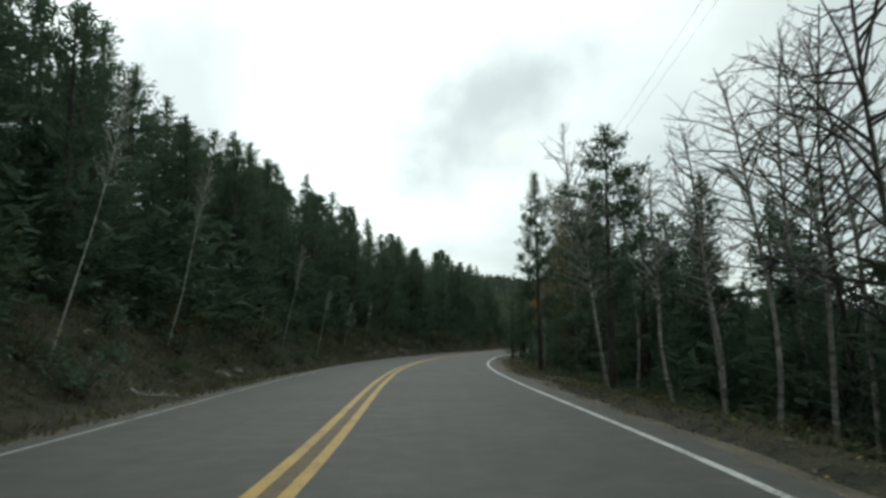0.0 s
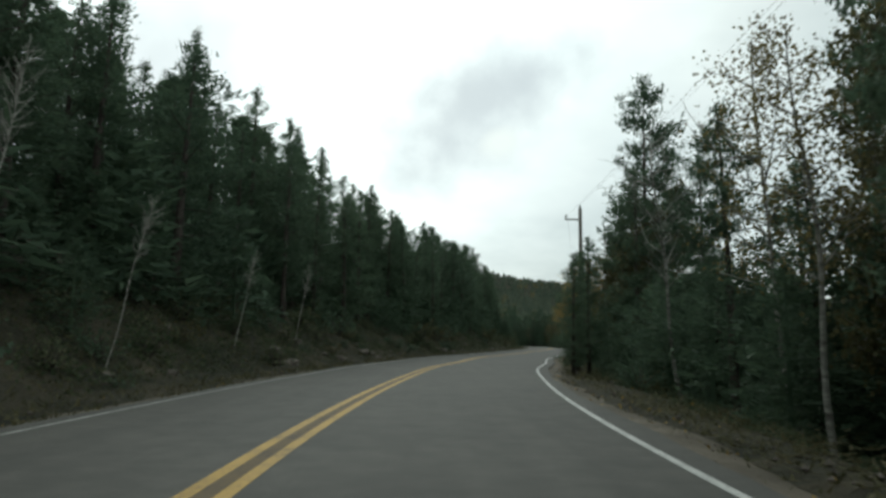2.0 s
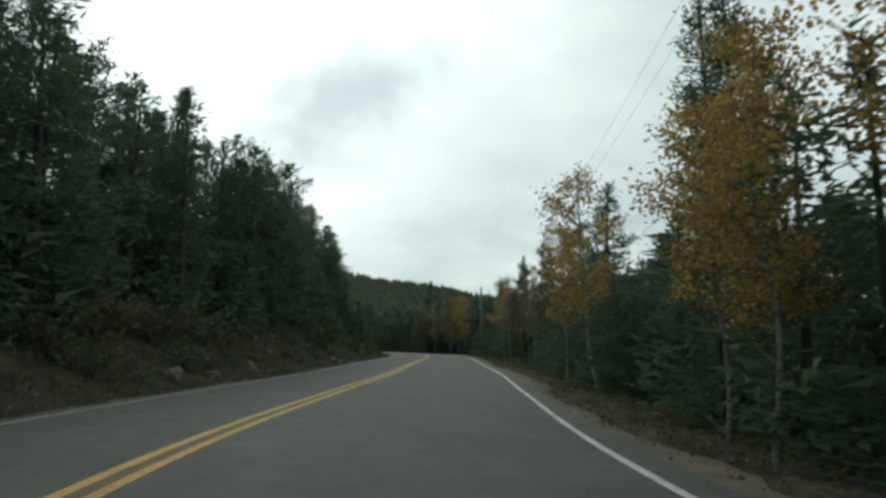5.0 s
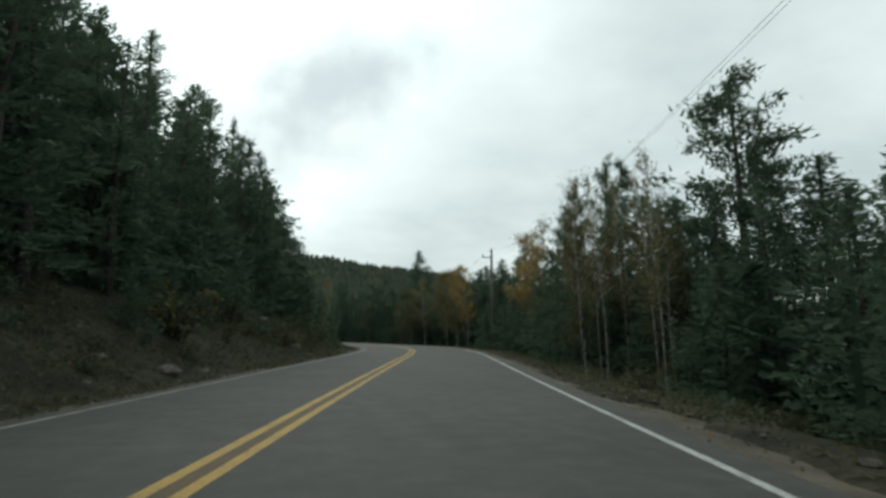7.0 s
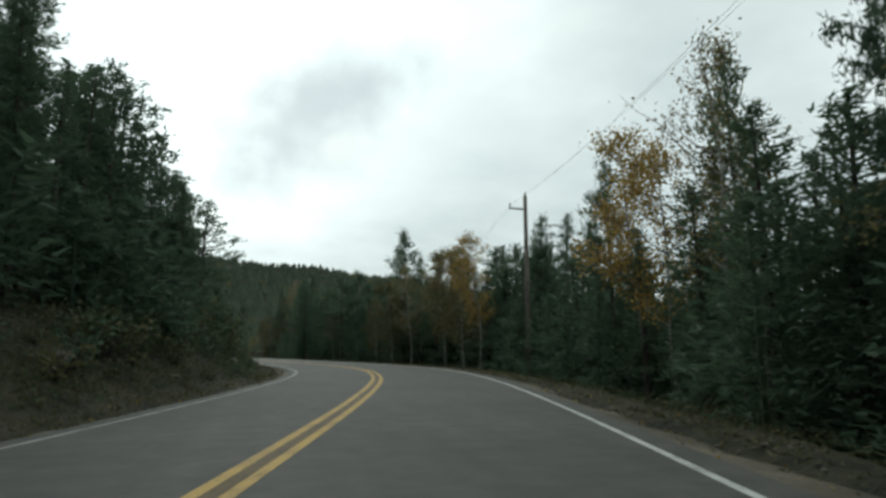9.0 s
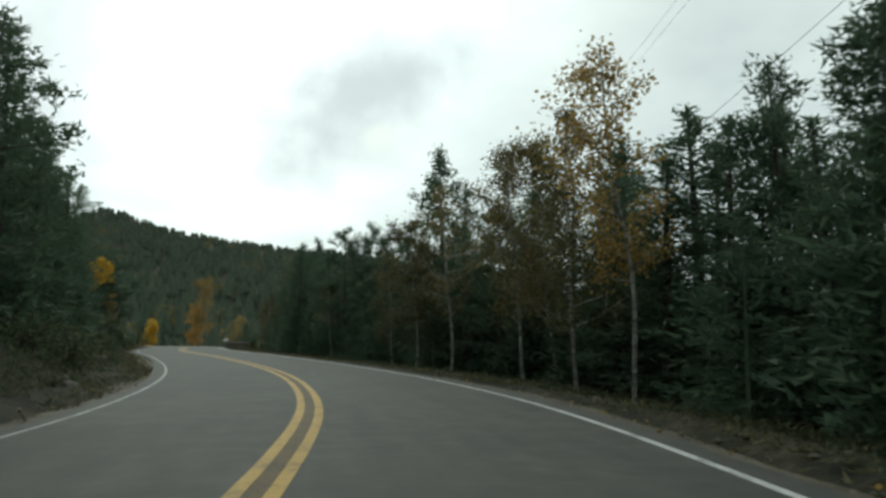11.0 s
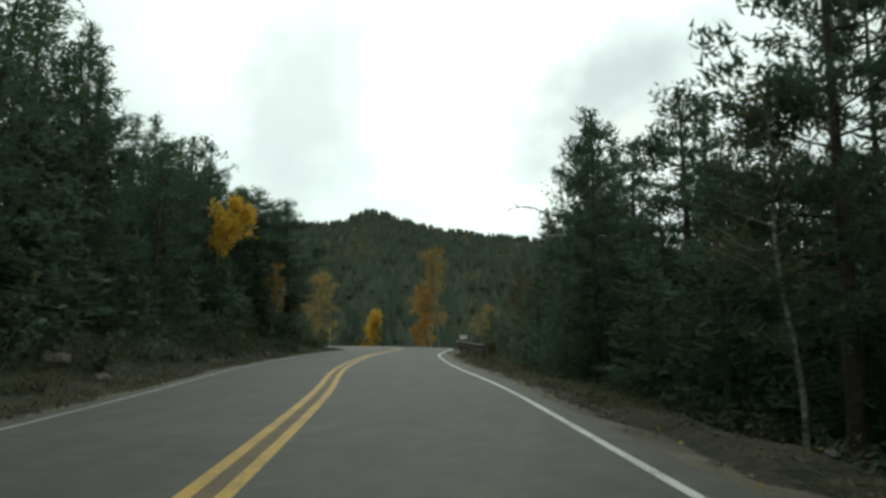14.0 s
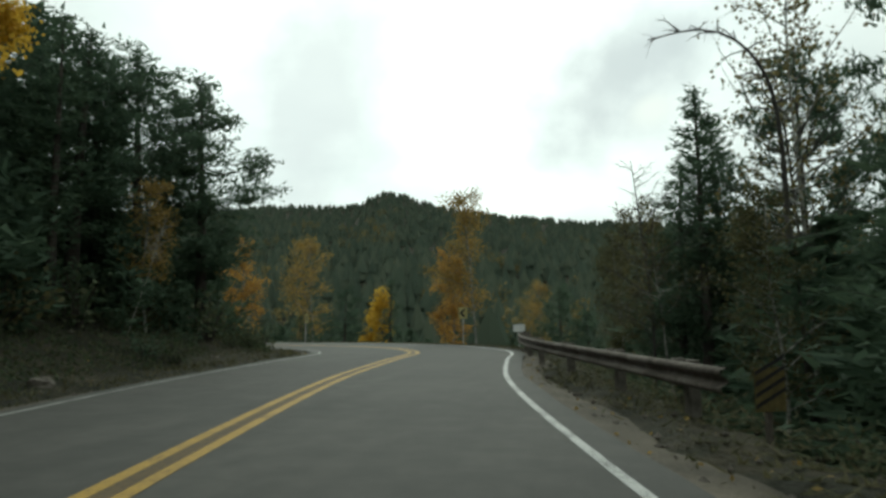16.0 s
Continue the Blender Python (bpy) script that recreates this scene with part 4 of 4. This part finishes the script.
# ---- utility poles and wires ----
def utility_pole(x, y, top, turn, arm=True):
    base = gz(x, y) - 0.6
    root = new("utility_pole")
    root.location = (x, y, base)
    h = top - base
    v, f = tube([(0, 0, 0), (0, 0, h * 0.5), (0, 0, h)], [0.115, 0.105, 0.088], 12)
    part("shaft", mesh("pole_shaft", v, f, POLE_WOOD, True), root)
    c, s = math.cos(turn), math.sin(turn)
    if arm:
        v, f = box(-0.42, 0, 0, 0.85, 0.07, 0.075, 0.01)
        o = part("crossarm", mesh("pole_crossarm", v, f, POLE_WOOD), root)
        o.matrix_local = Matrix.Translation((0, 0, h - 0.62)) @ Matrix.Rotation(turn, 4, "Z")
        for k, (dx, dz) in enumerate(((-0.78, -0.56), (0.0, 0.0))):
            v, f = tube([(0, 0, 0), (0, 0, 0.07), (0, 0, 0.10), (0, 0, 0.2)], [0.02, 0.055, 0.04, 0.03], 8)
            o = part("insulator", mesh("pole_insulator", v, f, GALVANISED, True), root, "grey insulator")
            o.location = (dx * c, dx * s, h + dz)
    v, f = box(-0.16, 0, 0, 0.28, 0.06, 0.08, 0.01)
    o = part("bracket", mesh("pole_bracket", v, f, GALVANISED), root, "small steel bracket")
    o.matrix_local = Matrix.Translation((0, 0, h - 2.4)) @ Matrix.Rotation(turn, 4, "Z")
    return tagged(root, "weathered brown wooden utility pole beside the road", "utility pole", "utility poles")


POLES = [(7.65, 60.0, 8.2), (27.5, 141.2, 8.0), (33.0, 200.0, 8.5)]
for x, y, top in POLES[:2]:
    utility_pole(x, y, top, 0.1)


def wire(a, b, sag, r=0.003):
    a, b = Vector(a), Vector(b)
    pts = [a.lerp(b, float(u)) - Vector((0, 0, float(4 * sag * u * (1 - u)))) for u in np.linspace(0, 1, 25)]
    v, f = tube(pts, [r] * 25, 5)
    tagged(new("power_line", mesh("power_line", v, f, WIRE, True)), "thin black overhead wire between poles", "wire", "power lines")


for (ax, ay, az), (bx, by, bz), sag in (((3.5, -30, 8.4), POLES[0], 0.7), (POLES[0], POLES[1], 3.0), (POLES[1], POLES[2], 1.6)):
    wire((ax, ay, az + 0.16), (bx, by, bz + 0.16), sag)
    wire((ax - 0.7, ay, az - 0.42), (bx - 0.7, by, bz - 0.42), sag)
    wire((ax, ay, az - 2.35), (bx, by, bz - 2.35), sag * 1.2, 0.0045)


# ---- guardrail and signs ----
def guardrail():
    path = spline([(16.1, 196.7), (15.85, 197.6), (15.5, 198.9), (14.7, 202.0), (13.2, 208.0), (12.3, 214.0), (11.9, 220.8)], 0.8)
    tan = np.gradient(path, axis=0)
    tan /= np.linalg.norm(tan, axis=1)[:, None]
    nor = np.stack([-tan[:, 1], tan[:, 0]], 1)
    prof = [(-0.02, 0.33), (0.05, 0.36), (0.05, 0.41), (-0.03, 0.45), (-0.03, 0.50), (0.05, 0.54), (0.05, 0.59), (-0.02, 0.62)]
    root = new("guardrail")
    verts, faces = [], []
    for p, n_ in zip(path, nor):
        for o, z in prof:
            verts.append((p[0] + n_[0] * o, p[1] + n_[1] * o, z))
        for o, z in prof[::-1]:
            verts.append((p[0] + n_[0] * (o - 0.006), p[1] + n_[1] * (o - 0.006), z))
    m = len(prof) * 2
    for i in range(len(path) - 1):
        for k in range(m):
            faces.append((i * m + k, i * m + (k + 1) % m, (i + 1) * m + (k + 1) % m, (i + 1) * m + k))
    part("rail", mesh("guardrail_rail", verts, faces, RUSTY, True), root)
    v, f = box(0, 0, 0, 0.15, 0.2, 1.0, 0.015)
    post = mesh("guardrail_post", v, f, POLE_WOOD)
    v, f = box(0, 0, 0, 0.14, 0.16, 0.34, 0.012)
    block = mesh("guardrail_block", v, f, POLE_WOOD)
    for i in range(3, len(path), 4):
        p, n_ = path[i], nor[i]
        turn = math.atan2(n_[1], n_[0])
        a = part("post", post, root)
        a.matrix_world = pose(p[0] - n_[0] * 0.28, p[1] - n_[1] * 0.28, 0.12, 0, 0, math.degrees(turn))
        b = part("block", block, root)
        b.matrix_world = pose(p[0] - n_[0] * 0.11, p[1] - n_[1] * 0.11, 0.47, 0, 0, math.degrees(turn))
    tagged(root, "weathered steel guardrail on wooden posts at the outer bend", "guardrail")


guardrail()


def sign(name, x, y, z, w_, h, turn, plate_mat, label, stripes=None, post_mat=None):
    base = gz(x, y)
    root = new(name)
    root.matrix_world = pose(x, y, base - 0.3, 0, 0, turn)
    v, f = box(0, 0.04, (z + h / 2 - base + 0.3) / 2, 0.06, 0.06, z + h / 2 - base + 0.3, 0.006)
    part("post", mesh(name + "_post", v, f, post_mat or GALVANISED), root, "grey steel post" if post_mat is None else "rusty steel post")
    v, f = box(0, -0.004, z - base + 0.3, w_, 0.012, h, 0.003)
    plate = part("plate", mesh(name + "_plate", v, f, plate_mat), root)
    if stripes:
        verts, faces = stripes(w_, h)
        part("stripe", mesh(name + "_stripe", [(a, -0.016, b + z - base + 0.3) for a, b in verts], faces, SIGN_BLACK), root, "black stripe")
    return tagged(root, label, "road sign")


def chevron(w_, h):
    a, b, t = w_ * 0.32, h * 0.36, w_ * 0.34
    return [(a, b), (a - t, b), (-a - t * 0.2, 0), (a - t, -b), (a, -b), (-a + t * 0.8, 0)], [(0, 1, 2, 5), (5, 2, 3, 4)]


def bars(w_, h):
    verts, faces = [], []
    for k in range(4):
        z = -h / 2 + h * (k + 0.25) / 4
        o = len(verts)
        verts += [(-w_ / 2, z), (w_ / 2, z + w_ * 0.5), (w_ / 2, z + w_ * 0.5 + h * 0.1), (-w_ / 2, z + h * 0.1)]
        faces.append((o, o + 1, o + 2, o + 3))
    return verts, faces


sign("road_sign", 11.6, 221.6, 0.72, 0.56, 0.34, 12, SIGN_WHITE, "small white plate sign at the end of the guardrail")
sign("chevron_sign", 8.2, 225.6, 1.5, 0.46, 0.6, 8, SIGN_YELLOW, "yellow chevron sign with black arrow at the bend", chevron)
sign("chevron_sign", -0.6, 225.0, 1.3, 0.40, 0.5, 92, SIGN_YELLOW, "yellow chevron sign turned along the bend", chevron)
sign("object_marker", 16.48, 196.45, 0.42, 0.36, 0.44, 24, MARKER, "yellow and black striped marker at the guardrail's end", bars, RUSTY)


# ---- shrubs, rocks, grass ----
def shrub_model(seed, mat):
    rng = np.random.default_rng(seed)
    pieces, cs, ds = [], [], []
    for _ in range(11):
        a = rng.uniform(0, 6.28)
        e = np.array([math.cos(a) * rng.uniform(0.2, 0.7), math.sin(a) * rng.uniform(0.2, 0.7), rng.uniform(0.4, 1.0)])
        pieces.append(tube([(0, 0, -0.1), e * 0.5 + (0, 0, 0.1), e], [0.018, 0.012, 0.004], 4, False))
        n = 20
        t = rng.uniform(0.3, 1.1, n)
        cs.append(np.outer(t, e) + rng.normal(0, 0.11, (n, 3)))
        ds.append(rng.normal(size=(n, 3)) + e)
    cs = np.concatenate(cs)
    v, f = leaves(cs, rng.uniform(0.07, 0.15, len(cs)), np.concatenate(ds), rng, 0.6)
    return mesh("shrub_stems", *join(*pieces), BARK), mesh("shrub_leaves", v.tolist(), f.tolist(), mat)


SHRUBS = [shrub_model(200 + k, SHRUB) for k in range(3)] + [shrub_model(210, LEAF_OLIVE), shrub_model(211, NEEDLE_FIR), shrub_model(212, NEEDLE_FIR)]


def shrub(x, y, s, label="low brown-green shrub on the bank"):
    a, b = pick.choice(SHRUBS)
    root = new("shrub")
    part("stem", a, root)
    part("foliage", b, root)
    tagged(root, label, "shrub", "shrubs along the road")
    root.matrix_world = Matrix.Translation((x, y, gz(x, y) - 0.05)) @ Matrix.Rotation(pick.uniform(0, 6.28), 4, "Z") @ Matrix.Diagonal((s * 1.25, s * 1.25, s, 1))


for d0, d1, n, lo, hi in ((-8.5, -5.0, 290, 0.35, 1.1), (-8.6, -6.2, 60, 1.2, 2.0), (6.6, 7.8, 44, 0.4, 1.0)):
    for _ in range(n):
        i = pick.randrange(60, len(LINE) - 232)
        x, y = LINE[i] + NOR[i] * pick.uniform(d0, d1)
        shrub(x, y, pick.uniform(lo, hi), "low brown-green shrub on the bank" if d0 < 0 else "low shrub below the road shoulder")


def rock_mesh(seed):
    bm = bmesh.new()
    bmesh.ops.create_icosphere(bm, subdivisions=2, radius=1)
    rng = np.random.default_rng(seed)
    o = Vector(rng.uniform(-9, 9, 3))
    for v in bm.verts:
        v.co *= 0.75 + 0.5 * noise.noise(v.co * 1.1 + o) + 0.16 * noise.noise(v.co * 3 + o)
        v.co.z *= 0.7
    me = bpy.data.meshes.new("rock")
    bm.to_mesh(me)
    bm.free()
    me.materials.append(ROCK)
    return me


ROCKS = [rock_mesh(k) for k in range(4)]
for _ in range(280):
    i = pick.randrange(60, len(LINE) - 232)
    x, y = LINE[i] + NOR[i] * (-4.9 - 3.6 * pick.random() ** 1.4 if pick.random() < 0.88 else pick.uniform(5.2, 7))
    r = new("rock", pick.choice(ROCKS))
    s = 0.06 + 0.42 * pick.random() ** 2.2
    if side_of(np.array([x]), np.array([y]))[0][0] > 0:
        s = min(s, 0.12)
    r.matrix_world = Matrix.Translation((x, y, gz(x, y) + 0.1 * s)) @ Matrix.Rotation(pick.uniform(0, 6.28), 4, "Z") @ Matrix.Diagonal((s, s * pick.uniform(0.7, 1.2), s, 1))
    tagged(r, "grey-brown rock lying on the bank", "rock", "rocks on the bank")


def fallen_log(x, y, length, r, turn):
    """A weathered stem lying on the bank, with broken stubs."""
    rng = np.random.default_rng(int(10 * length))
    c, sn = math.cos(turn), math.sin(turn)
    pts = [(c * u, sn * u, gz(x + c * u, y + sn * u) + 0.7 * r) for u in np.linspace(-length / 2, length / 2, 7)]
    pieces = [tube(pts, [r * k for k in (1.0, 1.05, 0.97, 0.9, 0.85, 0.72, 0.6)], 8)]
    for k in (2, 3, 5):
        p = np.array(pts[k])
        pieces.append(tube([p, p + rng.normal(0, 1, 3) * (0.1, 0.1, 0.03) + (0, 0, 0.12)], [0.3 * r, 0.14 * r], 5))
    log = new("fallen_log", mesh("fallen_log", *join(*pieces), PALE_ASPEN, True))
    log.location = (x, y, 0)
    tagged(log, "pale weathered stem lying on the bank", "log", "fallen logs")


fallen_log(-6.4, 15.6, 1.2, 0.04, 0.3)
fallen_log(6.8, 199.2, 1.1, 0.035, 1.8)


def grass():
    rng = np.random.default_rng(77)
    n = 190000
    i = rng.integers(60, len(LINE) - 232, n)
    left_side = rng.random(n) < 0.5
    d = np.where(left_side, -LEFT[i] - 0.5 - np.abs(rng.normal(0, 1.7, n)), RIGHT[i] + 1.85 + rng.normal(0, 0.6, n))
    high = left_side & (rng.random(n) < 0.5)
    d = np.where(high, -4.8 - rng.uniform(0, 4.2, n), d)
    p = LINE[i] + NOR[i] * d[:, None]
    keep = waves(p[:, 0], p[:, 1], 0.8) + rng.normal(0, 0.5, n) > -0.15
    p = p[keep]
    z = np.maximum(ground_z(p[:, 0], p[:, 1]), -0.09)
    m = len(p)
    h = np.where(side_of(p[:, 0], p[:, 1])[0] > 0, 0.5, 1.0) * rng.uniform(0.04, 0.20, m)
    a = rng.uniform(0, 6.28, m)
    wd = rng.uniform(0.012, 0.03, m)
    lean = rng.normal(0, 0.12, (m, 2))
    base = np.stack([p[:, 0], p[:, 1], z - 0.02], 1)
    side = np.stack([np.cos(a) * wd, np.sin(a) * wd, 0 * a], 1)
    tip = base + np.stack([lean[:, 0], lean[:, 1], h], 1)
    v = np.stack([base - side, base + side, tip], 1).reshape(-1, 3)
    f = np.arange(3 * m).reshape(m, 3)
    tagged(new("roadside_grass", mesh("roadside_grass", v.tolist(), f.tolist(), DRY_GRASS)), "dry straw-coloured grass along both road shoulders", "grass", kind="stuff")


grass()


def bank_plants():
    """Low weeds and fallen twigs over the bank and the verge."""
    rng = np.random.default_rng(31)
    n = 25000
    i = rng.integers(60, len(LINE) - 232, n)
    left_side = rng.random(n) < 0.82
    d = np.where(left_side, -5.0 - rng.uniform(0, 4.6, n), RIGHT[i] + 1.9 + rng.uniform(0, 1.8, n))
    p = LINE[i] + NOR[i] * d[:, None]
    p = p[waves(p[:, 0], p[:, 1], 0.6) + rng.normal(0, 0.45, n) > -0.1]
    m = 7
    c = np.repeat(p, m, 0) + rng.normal(0, 0.13, (len(p) * m, 2))
    h = np.abs(rng.normal(0, 0.14, len(c)))
    z = ground_z(c[:, 0], c[:, 1]) + 0.03 + h
    v, f = leaves(np.stack([c[:, 0], c[:, 1], z], 1), np.where(np.repeat(side_of(p[:, 0], p[:, 1])[0] > 0, m), 0.55, 1.0) * rng.uniform(0.06, 0.16, len(c)), rng.normal(size=(len(c), 3)) + (0, 0, 0.5), rng, 0.36)
    tagged(new("bank_plants", mesh("bank_plants", v.tolist(), f.tolist(), SHRUB)), "low brown-green weeds over the bank and verge", "undergrowth", kind="stuff")


bank_plants()


def shoulder_stones():
    """Loose stones along the gravel edges, and fallen leaves."""
    rng = np.random.default_rng(41)
    n = 4200
    i = rng.integers(60, len(LINE) - 232, n)
    sgn = np.where(rng.random(n) < 0.5, -1, 1)
    d = np.where(sgn < 0, -(LEFT[i] + 0.35 + np.abs(rng.normal(0, 0.7, n))), RIGHT[i] + 0.45 + np.abs(rng.normal(0, 0.6, n)))
    p = LINE[i] + NOR[i] * d[:, None]
    z = np.maximum(ground_z(p[:, 0], p[:, 1]), -0.09)
    unit = np.array([(1, 0, 0), (0, 1, 0), (-1, 0, 0), (0, -1, 0), (0, 0, 0.8), (0, 0, -0.8)])
    tri = np.array([(0, 1, 4), (1, 2, 4), (2, 3, 4), (3, 0, 4), (1, 0, 5), (2, 1, 5), (3, 2, 5), (0, 3, 5)])
    r = 0.015 + 0.05 * rng.random(n) ** 3
    v = unit[None] * (r[:, None, None] * rng.uniform(0.6, 1.3, (n, 6, 1))) + np.stack([p[:, 0], p[:, 1], z + 0.4 * r], 1)[:, None]
    f = (tri[None] + 6 * np.arange(n)[:, None, None]).reshape(-1, 3)
    tagged(new("shoulder_stones", mesh("shoulder_stones", v.reshape(-1, 3).tolist(), f.tolist(), ROCK)), "small loose stones on the gravel shoulders", "stones", kind="stuff")
    n = 1500
    i = rng.integers(60, len(LINE) - 232, n)
    d = np.where(rng.random(n) < 0.4, -LEFT[i] - 0.2 - np.abs(rng.normal(0, 0.9, n)), RIGHT[i] + 0.3 + np.abs(rng.normal(0, 0.9, n)))
    p = LINE[i] + NOR[i] * d[:, None]
    z = np.maximum(ground_z(p[:, 0], p[:, 1]), -0.06) + 0.03
    v, f = leaves(np.stack([p[:, 0], p[:, 1], z], 1), rng.uniform(0.04, 0.08, n), rng.normal(size=(n, 3)) * (1, 1, 0.15), rng, 0.8)
    tagged(new("fallen_leaves", mesh("fallen_leaves", v.tolist(), f.tolist(), LEAF_OCHRE)), "fallen ochre leaves scattered on the shoulders", "leaves", kind="stuff")


shoulder_stones()


# more woods below the road, behind the aspens of the second bend
for x, y, top in [(30.0, 151.5, 6.0), (32.0, 152.2, 6.6), (31.6, 148.8, 6.4), (33.4, 150.2, 6.8), (32.8, 146.2, 6.6), (34.6, 147.8, 7.0)]:
    stand("fir", x, y, top, 1.6, "trees below the road")
